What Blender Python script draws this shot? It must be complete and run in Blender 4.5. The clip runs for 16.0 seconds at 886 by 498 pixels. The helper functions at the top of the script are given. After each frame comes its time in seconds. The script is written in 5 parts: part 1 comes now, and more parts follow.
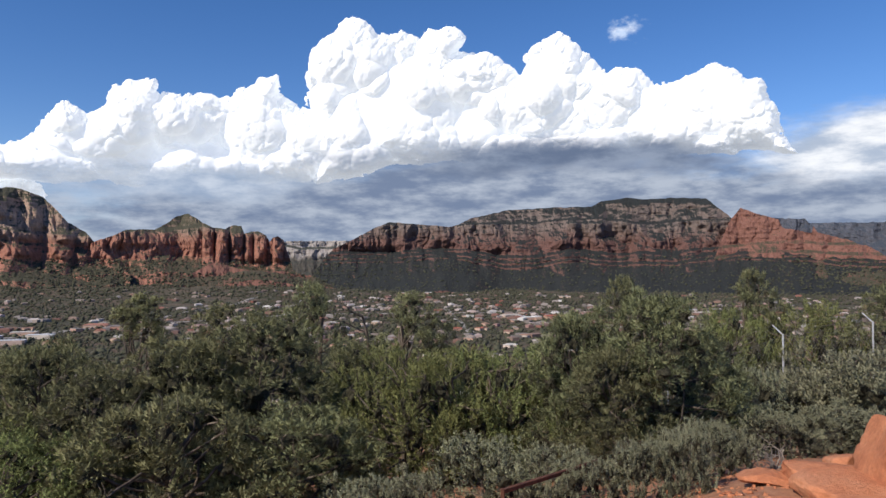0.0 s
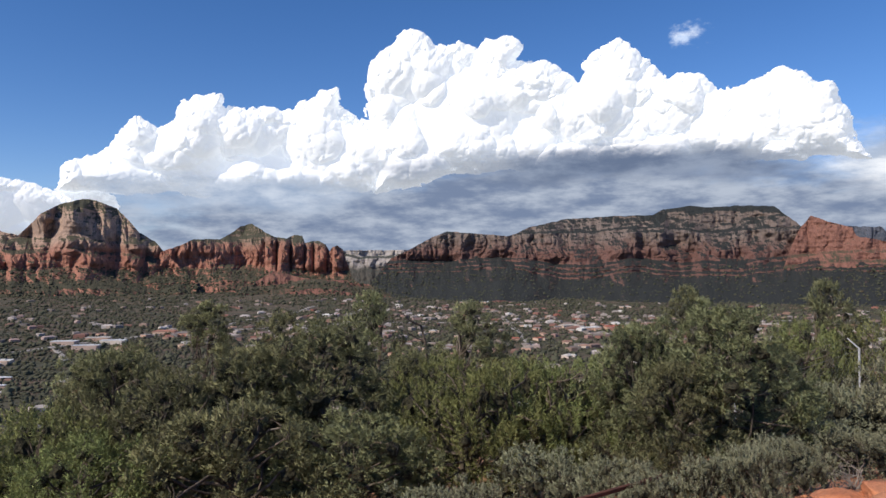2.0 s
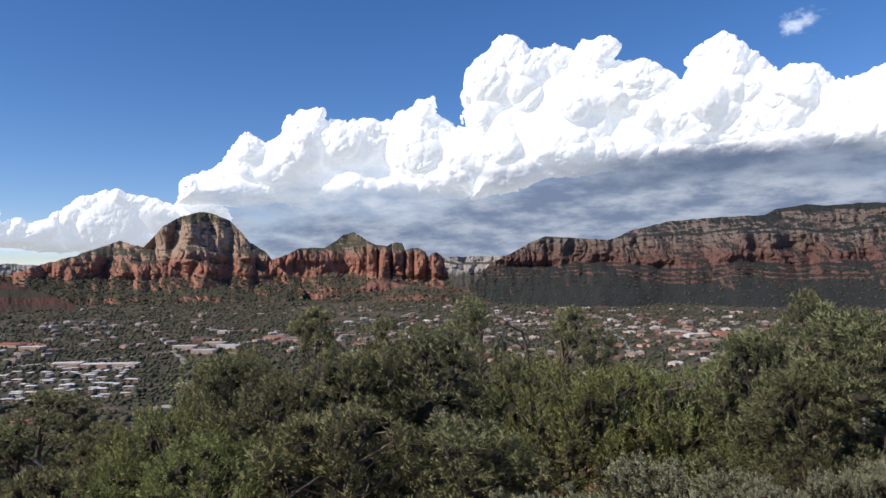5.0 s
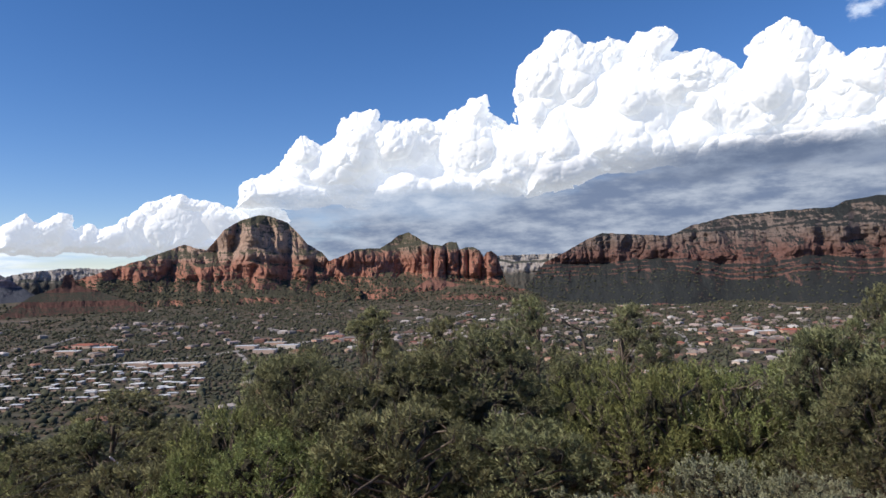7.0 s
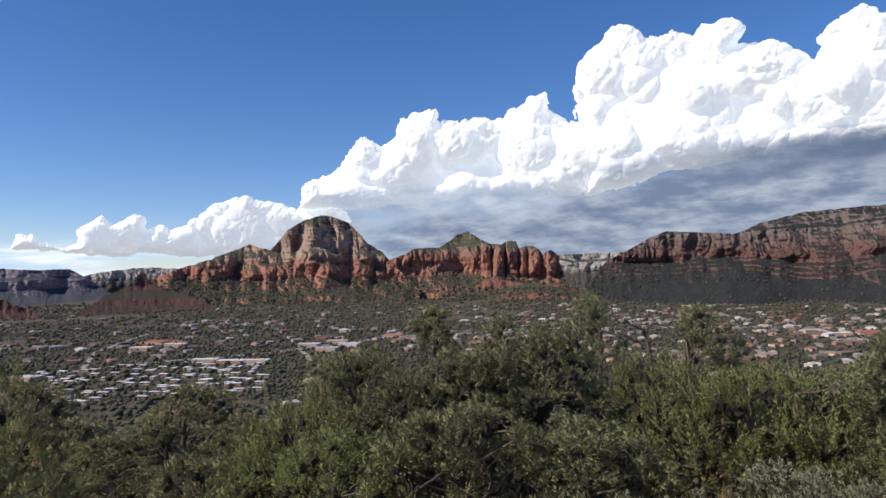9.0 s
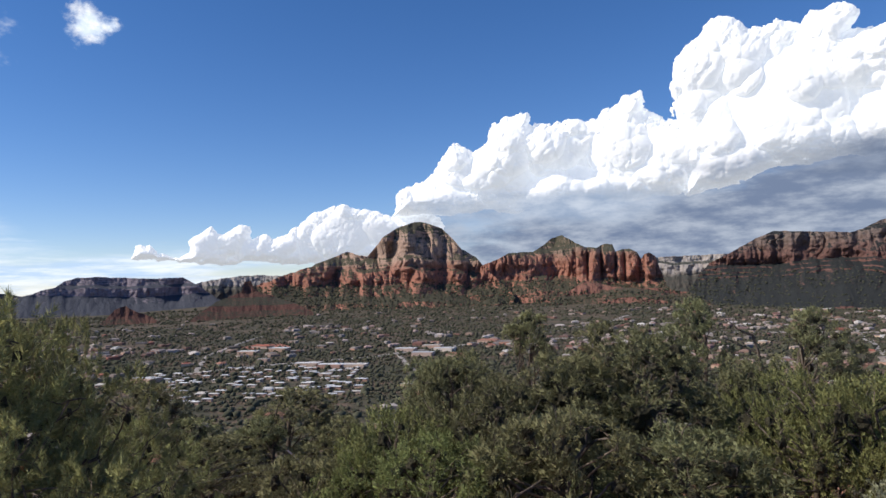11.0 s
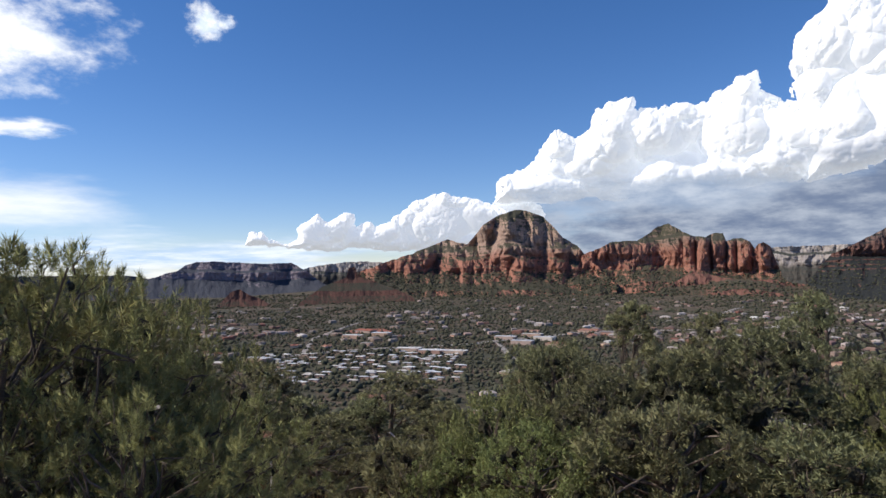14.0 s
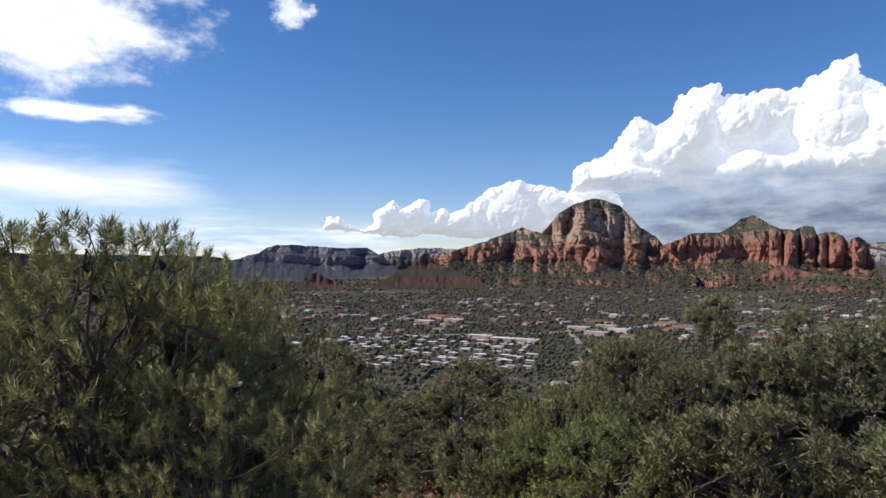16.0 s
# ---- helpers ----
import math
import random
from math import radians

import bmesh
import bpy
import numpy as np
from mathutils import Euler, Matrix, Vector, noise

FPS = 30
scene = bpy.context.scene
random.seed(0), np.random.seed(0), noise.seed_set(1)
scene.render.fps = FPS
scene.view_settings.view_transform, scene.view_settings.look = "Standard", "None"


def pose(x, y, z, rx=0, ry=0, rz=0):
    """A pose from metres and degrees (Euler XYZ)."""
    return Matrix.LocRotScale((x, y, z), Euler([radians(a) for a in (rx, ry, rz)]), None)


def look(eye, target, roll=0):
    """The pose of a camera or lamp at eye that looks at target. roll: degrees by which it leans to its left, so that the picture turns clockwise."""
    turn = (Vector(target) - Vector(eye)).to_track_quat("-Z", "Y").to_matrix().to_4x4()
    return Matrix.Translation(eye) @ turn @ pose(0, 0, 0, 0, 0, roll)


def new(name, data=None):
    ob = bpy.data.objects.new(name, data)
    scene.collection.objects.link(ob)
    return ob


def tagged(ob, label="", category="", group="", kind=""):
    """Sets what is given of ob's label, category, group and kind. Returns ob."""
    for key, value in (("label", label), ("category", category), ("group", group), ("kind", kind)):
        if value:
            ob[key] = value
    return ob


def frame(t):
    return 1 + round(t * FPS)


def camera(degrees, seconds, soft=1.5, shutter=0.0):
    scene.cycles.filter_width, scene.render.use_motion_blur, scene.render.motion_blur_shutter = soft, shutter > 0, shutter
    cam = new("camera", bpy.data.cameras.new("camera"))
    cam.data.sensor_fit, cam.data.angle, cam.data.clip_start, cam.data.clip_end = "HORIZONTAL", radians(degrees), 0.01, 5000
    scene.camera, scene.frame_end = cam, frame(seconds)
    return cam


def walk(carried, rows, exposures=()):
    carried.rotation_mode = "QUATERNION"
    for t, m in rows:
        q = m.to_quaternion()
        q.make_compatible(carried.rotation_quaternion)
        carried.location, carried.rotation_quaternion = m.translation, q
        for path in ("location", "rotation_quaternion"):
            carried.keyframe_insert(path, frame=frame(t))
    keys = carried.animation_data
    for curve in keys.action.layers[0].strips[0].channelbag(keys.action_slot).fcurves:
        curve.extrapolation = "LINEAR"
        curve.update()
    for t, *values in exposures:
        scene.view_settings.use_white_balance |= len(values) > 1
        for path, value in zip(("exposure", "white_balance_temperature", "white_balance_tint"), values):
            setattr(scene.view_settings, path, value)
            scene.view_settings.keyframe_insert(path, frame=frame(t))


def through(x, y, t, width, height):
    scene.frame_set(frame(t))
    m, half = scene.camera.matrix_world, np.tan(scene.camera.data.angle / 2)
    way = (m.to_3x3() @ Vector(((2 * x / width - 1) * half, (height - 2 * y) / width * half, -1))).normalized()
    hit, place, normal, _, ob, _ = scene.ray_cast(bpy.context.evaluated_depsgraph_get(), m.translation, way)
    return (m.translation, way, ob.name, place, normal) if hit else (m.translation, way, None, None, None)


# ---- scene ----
cam = camera(65.46, 16.0)
PATH = [
    (0.0, pose(-0.000, 0, 1.6, 91.30, -0.01, -0.00)),
    (0.5, pose(-0.006, 0, 1.6, 91.18, 0.08, 1.22)),
    (1.0, pose(-0.012, 0, 1.6, 91.31, -0.10, 2.55)),
    (1.5, pose(-0.018, 0, 1.6, 91.64, -0.09, 3.94)),
    (2.0, pose(-0.024, 0, 1.6, 92.06, -0.15, 4.76)),
    (2.5, pose(-0.030, 0, 1.6, 92.44, 0.41, 6.28)),
    (3.0, pose(-0.036, 0, 1.6, 92.33, 0.10, 7.41)),
    (3.5, pose(-0.042, 0, 1.6, 92.15, 0.19, 8.49)),
    (4.0, pose(-0.048, 0, 1.6, 92.06, 0.01, 9.70)),
    (4.5, pose(-0.054, 0, 1.6, 92.38, 0.18, 11.37)),
    (7.0, pose(-0.084, 0, 1.6, 92.54, 1.08, 17.52)),
    (7.5, pose(-0.090, 0, 1.6, 92.59, 1.30, 18.51)),
    (8.0, pose(-0.096, 0, 1.6, 92.47, 1.02, 19.51)),
    (8.5, pose(-0.102, 0, 1.6, 92.45, 0.89, 20.74)),
    (9.0, pose(-0.108, 0, 1.6, 92.56, 1.03, 22.43)),
    (9.5, pose(-0.114, 0, 1.6, 93.14, 1.57, 24.83)),
    (12.0, pose(-0.144, 0, 1.6, 92.75, 1.27, 32.58)),
    (12.5, pose(-0.150, 0, 1.6, 92.81, 1.39, 33.78)),
    (13.0, pose(-0.156, 0, 1.6, 92.63, 1.27, 35.43)),
    (13.5, pose(-0.162, 0, 1.6, 92.39, 0.88, 37.08)),
    (14.0, pose(-0.168, 0, 1.6, 92.30, 0.72, 38.49)),
    (14.5, pose(-0.174, 0, 1.6, 92.22, 0.87, 39.80)),
    (15.0, pose(-0.180, 0, 1.6, 92.17, 1.10, 41.47)),
    (15.5, pose(-0.186, 0, 1.6, 92.11, 0.21, 43.01)),
    (16.0, pose(-0.192, 0, 1.6, 91.25, -0.68, 44.57)),
]
walk(cam, PATH, exposures=[(0.0, 0.24), (16.0, 0.24)])
EYE = Vector((0, 0, 1.6))

# ---- sky and sun: afternoon sun from the left, high over the valley ----
SUN_AZ, SUN_EL = 133.0, 38.0
world = bpy.data.worlds.new("sky")
scene.world = world
world.use_nodes = True
wn, wl = world.node_tree.nodes, world.node_tree.links
sky = wn.new("ShaderNodeTexSky")
sky.sky_type, sky.sun_disc = "NISHITA", False
sky.sun_elevation, sky.sun_rotation = radians(SUN_EL), radians(-SUN_AZ)
sky.altitude, sky.air_density, sky.dust_density, sky.ozone_density = 1400, 1.0, 0.0, 1.6
deep = wn.new("ShaderNodeHueSaturation")
deep.inputs["Saturation"].default_value = 1.28
wl.new(sky.outputs[0], deep.inputs["Color"])
tint = wn.new("ShaderNodeMix")
tint.data_type, tint.blend_type = "RGBA", "MULTIPLY"
tint.inputs[0].default_value, tint.inputs[7].default_value = 1.0, (0.99, 0.96, 1.14, 1)
wl.new(deep.outputs[0], tint.inputs[6])
wl.new(tint.outputs[2], wn["Background"].inputs[0])
wn["Background"].inputs[1].default_value = 0.095

sun_data = bpy.data.lights.new("sun", "SUN")
sun_data.energy, sun_data.angle, sun_data.color = 4.4, radians(0.55), (1.0, 0.90, 0.77)
sun = new("sun", sun_data)


def polar(az, r, z=0.0):
    """A place at az degrees to the left of straight ahead, r metres off."""
    return Vector((-math.sin(radians(az)) * r, math.cos(radians(az)) * r, z))


sun.matrix_world = look(polar(SUN_AZ, 1000, 1000 * math.tan(radians(SUN_EL))), (0, 0, 0))


# ---- noise and meshes ----
def lattice(i, j, k, seed):
    h = (i.astype(np.int64) * 374761393 + j.astype(np.int64) * 668265263 + k.astype(np.int64) * 2147483647 + seed * 1274126177) & 0xFFFFFFFF
    h = ((h ^ (h >> 13)) * 1274126177) & 0xFFFFFFFF
    h = ((h ^ (h >> 16)) * 2246822519) & 0xFFFFFFFF
    return ((h ^ (h >> 15)) & 0xFFFF) / 65535.0


def vnoise(x, y, z=0.0, seed=0):
    """Smooth value noise from 0 to 1 on arrays."""
    x, y, z = np.broadcast_arrays(np.asarray(x, float), np.asarray(y, float), np.asarray(z, float))
    i, j, k = np.floor(x), np.floor(y), np.floor(z)
    u, v, w = x - i, y - j, z - k
    u, v, w = (a * a * a * (a * (a * 6 - 15) + 10) for a in (u, v, w))
    out = 0
    for a in (0, 1):
        for b in (0, 1):
            for c in (0, 1):
                out = out + lattice(i + a, j + b, k + c, seed) * (u if a else 1 - u) * (v if b else 1 - v) * (w if c else 1 - w)
    return out


def fbm(x, y, z=0.0, octaves=4, seed=0):
    out, amp, total = 0, 1.0, 0
    for n in range(octaves):
        out = out + amp * vnoise(x * 2 ** n, y * 2 ** n, np.asarray(z) * 2 ** n, seed + n)
        total += amp
        amp *= 0.5
    return out / total


def billow(x, y, z=0.0, octaves=4, seed=0):
    """Ridged noise: 0 along creases, 1 on rounded swellings."""
    out, amp, total = 0, 1.0, 0
    for n in range(octaves):
        out = out + amp * np.minimum(1, 2.2 * np.abs(vnoise(x * 2 ** n, y * 2 ** n, np.asarray(z) * 2 ** n, seed + n) - 0.5) * 1.6)
        total += amp
        amp *= 0.5
    return out / total


def np_mesh(name, verts, faces, material, smooth=False):
    """A mesh from an (n, 3) array of places and an (m, 3) or (m, 4) array of corners."""
    me = bpy.data.meshes.new(name)
    verts, faces = np.asarray(verts, np.float32), np.asarray(faces, np.int32)
    me.vertices.add(len(verts))
    me.vertices.foreach_set("co", verts.ravel())
    me.loops.add(faces.size)
    me.loops.foreach_set("vertex_index", faces.ravel())
    me.polygons.add(len(faces))
    me.polygons.foreach_set("loop_start", np.arange(0, faces.size, faces.shape[1], dtype=np.int32))
    me.polygons.foreach_set("use_smooth", np.full(len(faces), smooth))
    me.update(calc_edges=True)
    if material:
        me.materials.append(material)
    return me


def part(name, data, parent, label=""):
    ob = new(name, data)
    ob.parent = parent
    return tagged(ob, label)


def bm_mesh(name, bm, material, smooth=False):
    me = bpy.data.meshes.new(name)
    bm.to_mesh(me)
    bm.free()
    for p in me.polygons:
        p.use_smooth = smooth
    me.materials.append(material)
    return me


def grid_faces(nu, nv, wrap=False):
    i, j = np.meshgrid(np.arange(nu if wrap else nu - 1), np.arange(nv - 1), indexing="ij")
    a, b = (i * nv + j).ravel(), (((i + 1) % nu) * nv + j).ravel()
    return np.stack([a, b, b + 1, a + 1], 1)


# ---- materials ----
def material(name, rough=0.9):
    m = bpy.data.materials.new(name)
    m.use_nodes = True
    b = m.node_tree.nodes["Principled BSDF"]
    b.inputs["Roughness"].default_value = rough
    b.inputs["Specular IOR Level"].default_value = 0.2
    return m, m.node_tree.nodes, m.node_tree.links, b


def coords(n, l, scale=(1, 1, 1)):
    g = n.new("ShaderNodeNewGeometry")
    mp = n.new("ShaderNodeMapping")
    mp.inputs["Scale"].default_value = scale
    l.new(g.outputs["Position"], mp.inputs[0])
    return mp.outputs[0]


def noise_tex(n, l, vec, scale, detail=5.0, rough=0.6):
    t = n.new("ShaderNodeTexNoise")
    t.inputs["Scale"].default_value, t.inputs["Detail"].default_value, t.inputs["Roughness"].default_value = scale, detail, rough
    if vec is not None:
        l.new(vec, t.inputs["Vector"])
    return t.outputs[0]


def ramp(n, l, fac, stops):
    r = n.new("ShaderNodeValToRGB")
    while len(r.color_ramp.elements) < len(stops):
        r.color_ramp.elements.new(0.5)
    for e, (p, c) in zip(r.color_ramp.elements, stops):
        e.position = p
        e.color = (*c, 1) if len(c) == 3 else c
    l.new(fac, r.inputs[0])
    return r.outputs[0]


def mix(n, l, fac, a, b, kind="MIX"):
    m = n.new("ShaderNodeMix")
    m.data_type, m.blend_type = "RGBA", kind
    for sock, v in ((m.inputs[0], fac), (m.inputs[6], a), (m.inputs[7], b)):
        if isinstance(v, (int, float)):
            sock.default_value = v
        elif isinstance(v, tuple):
            sock.default_value = (*v, 1)
        else:
            l.new(v, sock)
    return m.outputs[2]


def calc(n, l, op, a, b=0.5, c=None):
    m = n.new("ShaderNodeMath")
    m.operation = op
    for sock, v in zip(m.inputs, (a, b, c)):
        if v is None:
            continue
        if isinstance(v, (int, float)):
            sock.default_value = v
        else:
            l.new(v, sock)
    return m.outputs[0]


def span(n, l, v, lo, hi, a=0.0, b=1.0):
    m = n.new("ShaderNodeMapRange")
    m.interpolation_type = "SMOOTHSTEP"
    for sock, x in zip(m.inputs[1:5], (lo, hi, a, b)):
        sock.default_value = x
    l.new(v, m.inputs[0])
    return m.outputs[0]


def bump(n, l, b, height, strength, distance):
    t = n.new("ShaderNodeBump")
    t.inputs["Strength"].default_value, t.inputs["Distance"].default_value = strength, distance
    l.new(height, t.inputs["Height"])
    l.new(t.outputs[0], b.inputs["Normal"])


def leaf_material(name, dark, light, dry, gloss=0.6, through=0.22, patchy=4.5):
    """Foliage: every leaf its own tone, in patches over the crown."""
    m, n, l, b = material(name, gloss)
    g = n.new("ShaderNodeNewGeometry")
    tone = ramp(n, l, g.outputs["Random Per Island"], [(0.0, tuple(0.6 * p + 0.4 * q for p, q in zip(dark, light))), (0.55, tuple(0.45 * p + 0.55 * q for p, q in zip(dark, light))), (0.95, tuple(0.2 * p + 0.8 * q for p, q in zip(dark, light))), (1.0, dry)])
    o = n.new("ShaderNodeObjectInfo")
    patch = noise_tex(n, l, coords(n, l), patchy, 3)
    tone = mix(n, l, span(n, l, patch, 0.40, 0.66, 0.0, 0.6), tone, tuple(1.1 * q for q in light))
    hs = n.new("ShaderNodeHueSaturation")
    l.new(span(n, l, o.outputs["Random"], 0, 1, 0.485, 0.515), hs.inputs["Hue"])
    l.new(span(n, l, o.outputs["Random"], 0, 1, 0.9, 1.14), hs.inputs["Value"])
    l.new(tone, hs.inputs["Color"])
    l.new(hs.outputs[0], b.inputs["Base Color"])
    b.inputs["Specular IOR Level"].default_value = 0.12
    t = n.new("ShaderNodeBsdfTranslucent")
    l.new(hs.outputs[0], t.inputs[0])
    s = n.new("ShaderNodeMixShader")
    s.inputs[0].default_value = through
    l.new(b.outputs[0], s.inputs[1])
    l.new(t.outputs[0], s.inputs[2])
    l.new(s.outputs[0], n["Material Output"].inputs[0])
    return m


DARK_PINYON = leaf_material("dark_pinyon_needles", (0.066, 0.073, 0.044), (0.235, 0.242, 0.128), (0.16, 0.12, 0.06))
JUNIPER_BRIGHT = leaf_material("bright_juniper_foliage", (0.076, 0.092, 0.039), (0.25, 0.276, 0.108), (0.16, 0.13, 0.06))
PINE = leaf_material("pine_needles", (0.072, 0.082, 0.044), (0.32, 0.33, 0.14), (0.2, 0.13, 0.06), patchy=7.0)
PINYON = leaf_material("pinyon_needles", (0.092, 0.099, 0.056), (0.275, 0.281, 0.147), (0.18, 0.14, 0.07))
SCRUB = leaf_material("grey_scrub_leaves", (0.15, 0.152, 0.098), (0.33, 0.332, 0.22), (0.24, 0.2, 0.14))
WOODLAND = leaf_material("far_juniper_foliage", (0.05, 0.055, 0.038), (0.085, 0.087, 0.058), (0.11, 0.09, 0.06), 0.9, 0.0, 0.05)


def bark_material():
    m, n, l, b = material("bark", 0.95)
    v = coords(n, l, (14, 14, 2.5))
    t = noise_tex(n, l, v, 1.5, 6)
    l.new(ramp(n, l, t, [(0.3, (0.05, 0.04, 0.032)), (0.55, (0.12, 0.095, 0.075)), (0.78, (0.25, 0.22, 0.19))]), b.inputs["Base Color"])
    bump(n, l, b, t, 0.8, 0.02)
    return m


BARK = bark_material()


# dead twigs, coloured dark so that crown gaps look shaded
def twig_shade_material():
    m, n, l, b = material("dead_twigs_and_crown_shade", 1.0)
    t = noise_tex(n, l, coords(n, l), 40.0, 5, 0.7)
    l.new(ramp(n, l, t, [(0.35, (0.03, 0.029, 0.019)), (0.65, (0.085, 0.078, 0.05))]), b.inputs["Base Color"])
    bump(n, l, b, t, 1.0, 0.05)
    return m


TWIG_SHADE = twig_shade_material()


def rock_material(name, z_red, z_buff, red, buff, green, cover, scale=1.0, cap=9999):
    """Layered sandstone: red below, buff above, with thin beds; scrub on the slopes that are not steep."""
    m, n, l, b = material(name, 0.95)
    g = n.new("ShaderNodeNewGeometry")
    sep = n.new("ShaderNodeSeparateXYZ")
    l.new(g.outputs["Position"], sep.inputs[0])
    nor = n.new("ShaderNodeSeparateXYZ")
    l.new(g.outputs["True Normal"], nor.inputs[0])
    wide = noise_tex(n, l, coords(n, l), 0.006 * scale, 5)
    fine = noise_tex(n, l, coords(n, l), 0.05 * scale, 8, 0.7)
    beds = noise_tex(n, l, coords(n, l, (0.004, 0.004, 0.11)), 1.0 * scale, 4, 0.7)
    streak = noise_tex(n, l, coords(n, l, (0.06, 0.06, 0.008)), 1.0 * scale, 5, 0.7)
    z = calc(n, l, "MULTIPLY_ADD", wide, 90.0, sep.outputs[2])
    z = calc(n, l, "MULTIPLY_ADD", beds, 40.0, z)
    tall = span(n, l, z, z_red + 65, z_buff + 65)
    rock = mix(n, l, tall, red, buff)
    rock = mix(n, l, 1.0, rock, ramp(n, l, beds, [(0.30, (0.82, 0.80, 0.79)), (0.46, (1.0, 1.0, 1.0)), (0.56, (0.9, 0.88, 0.87)), (0.72, (1.12, 1.1, 1.08))]), "MULTIPLY")
    rock = mix(n, l, 0.8, rock, ramp(n, l, streak, [(0.32, (0.46, 0.44, 0.43)), (0.47, (1, 1, 1)), (0.75, (1.2, 1.17, 1.14))]), "MULTIPLY")
    rock = mix(n, l, 0.7, rock, ramp(n, l, fine, [(0.3, (0.6, 0.6, 0.6)), (0.6, (1.1, 1.1, 1.1))]), "MULTIPLY")
    slope = calc(n, l, "MULTIPLY_ADD", fine, 1.1, nor.outputs[2])
    slope = calc(n, l, "MULTIPLY_ADD", wide, 0.3, slope)
    slope = calc(n, l, "ADD", slope, span(n, l, z, cap + 45, cap + 150, 0.0, 0.34))
    veg = span(n, l, slope, 1.36 - cover, 1.56 - cover)
    speck = noise_tex(n, l, coords(n, l), 0.11 * scale, 4, 0.8)
    leaves = mix(n, l, span(n, l, speck, 0.5, 0.68), green, tuple(0.8 * c + 0.13 * r for c, r in zip(green, red)))
    l.new(mix(n, l, veg, rock, leaves), b.inputs["Base Color"])
    bump(n, l, b, fine, 0.7, 7.0 / scale)
    return m


RED, BUFF, SCRUBBY = (0.30, 0.142, 0.104), (0.322, 0.232, 0.186), (0.056, 0.056, 0.037)
BUTTE_ROCK = rock_material("red_and_buff_sandstone", 70, 150, RED, BUFF, SCRUBBY, -0.03, cap=235)
RIDGE_ROCK = rock_material("red_sandstone", 95, 195, RED, (0.215, 0.16, 0.128), SCRUBBY, -0.06, cap=150)
# the mesa's sandstone and woods, coloured darker to stand for cloud shade
SHADED_MESA_ROCK = rock_material("cloud_shaded_mesa_sandstone", 95, 205, (0.142, 0.077, 0.066), (0.168, 0.134, 0.12), (0.021, 0.025, 0.025), 0.03, cap=270)
LOW_ROCK = rock_material("low_red_sandstone", 400, 500, (0.205, 0.102, 0.08), BUFF, SCRUBBY, -0.1, scale=2.0)
# red rock darkened: the knoll's shaded look is put into the colour
KNOLL_ROCK = rock_material("shade_darkened_knoll_rock", 400, 500, (0.125, 0.064, 0.052), BUFF, (0.042, 0.044, 0.032), -0.08, scale=2.0)
# far mesa: blue shade and haze are put into the rock and scrub colours
HAZED_MESA = rock_material("haze_tinted_mesa_rock", 120, 220, (0.23, 0.20, 0.235), (0.22, 0.21, 0.25), (0.055, 0.062, 0.08), 0.1)
# skyline masses: bluish dark tones carry haze and shade in the base colour
HAZED_SKYLINE = rock_material("haze_tinted_wooded_rock", 120, 220, (0.085, 0.09, 0.11), (0.10, 0.11, 0.14), (0.05, 0.06, 0.08), 0.3)
PALE_ROCK = rock_material("pale_limestone_cliff", 15, 60, (0.07, 0.066, 0.06), (0.35, 0.325, 0.315), (0.05, 0.054, 0.05), 0.0)


def ground_material():
    m, n, l, b = material("red_soil", 0.95)
    wide = noise_tex(n, l, coords(n, l), 0.012, 6)
    mid = noise_tex(n, l, coords(n, l), 0.09, 6, 0.7)
    fine = noise_tex(n, l, coords(n, l), 9.0, 6, 0.7)
    soil = ramp(n, l, fine, [(0.3, (0.24, 0.11, 0.065)), (0.55, (0.38, 0.185, 0.105)), (0.8, (0.46, 0.25, 0.15))])
    g = n.new("ShaderNodeNewGeometry")
    ln = n.new("ShaderNodeVectorMath")
    ln.operation = "LENGTH"
    l.new(g.outputs["Position"], ln.inputs[0])
    far = span(n, l, ln.outputs["Value"], 25, 250)
    field = ramp(n, l, mid, [(0.36, (0.045, 0.046, 0.031)), (0.48, (0.085, 0.068, 0.048)), (0.58, (0.15, 0.10, 0.074)), (0.8, (0.27, 0.165, 0.12))])
    woods = ramp(n, l, mid, [(0.3, (0.036, 0.04, 0.026)), (0.7, (0.085, 0.078, 0.05))])
    field = mix(n, l, span(n, l, wide, 0.4, 0.6), field, woods)
    l.new(mix(n, l, far, soil, field), b.inputs["Base Color"])
    bump(n, l, b, fine, 0.7, 0.04)
    return m


GROUND = ground_material()


# ---- the ground: a shelf at the edge of the mesa, the slope below it and the valley ----
def ground_z(x, y):
    x, y = np.asarray(x, float), np.asarray(y, float)
    r = np.hypot(x, y)
    az = np.degrees(np.arctan2(-x, y))
    shelf = 1.6 + 5.6 / (1 + np.exp((az + 18) / 7.0)) + 60 / (1 + np.exp((110 - np.abs(az)) / 6.0))
    drop = -(0.22 + 0.08 / (1 + np.exp((20 - az) / 8.0))) * np.maximum(0, r - shelf) + 0.35 * (fbm(x / 5, y / 5, 0, 3, 3) - 0.5) * np.clip(r / 6, 0, 1) ** 2
    rise = np.clip((r - 1900) / 1900, 0, 1)
    floor = -108 + 12 * (fbm(x / 420, y / 420, 0, 4, 5) - 0.5) + 46 * rise ** 1.3 * np.clip((az - 2) / 12, 0, 1) * np.clip((60 - az) / 14, 0.25, 1)
    k = 9.0
    d = np.clip((drop - floor) / k, -40, 40)
    return np.where(np.abs(d) < 39, floor + k * np.log1p(np.exp(d)), np.maximum(drop, floor))


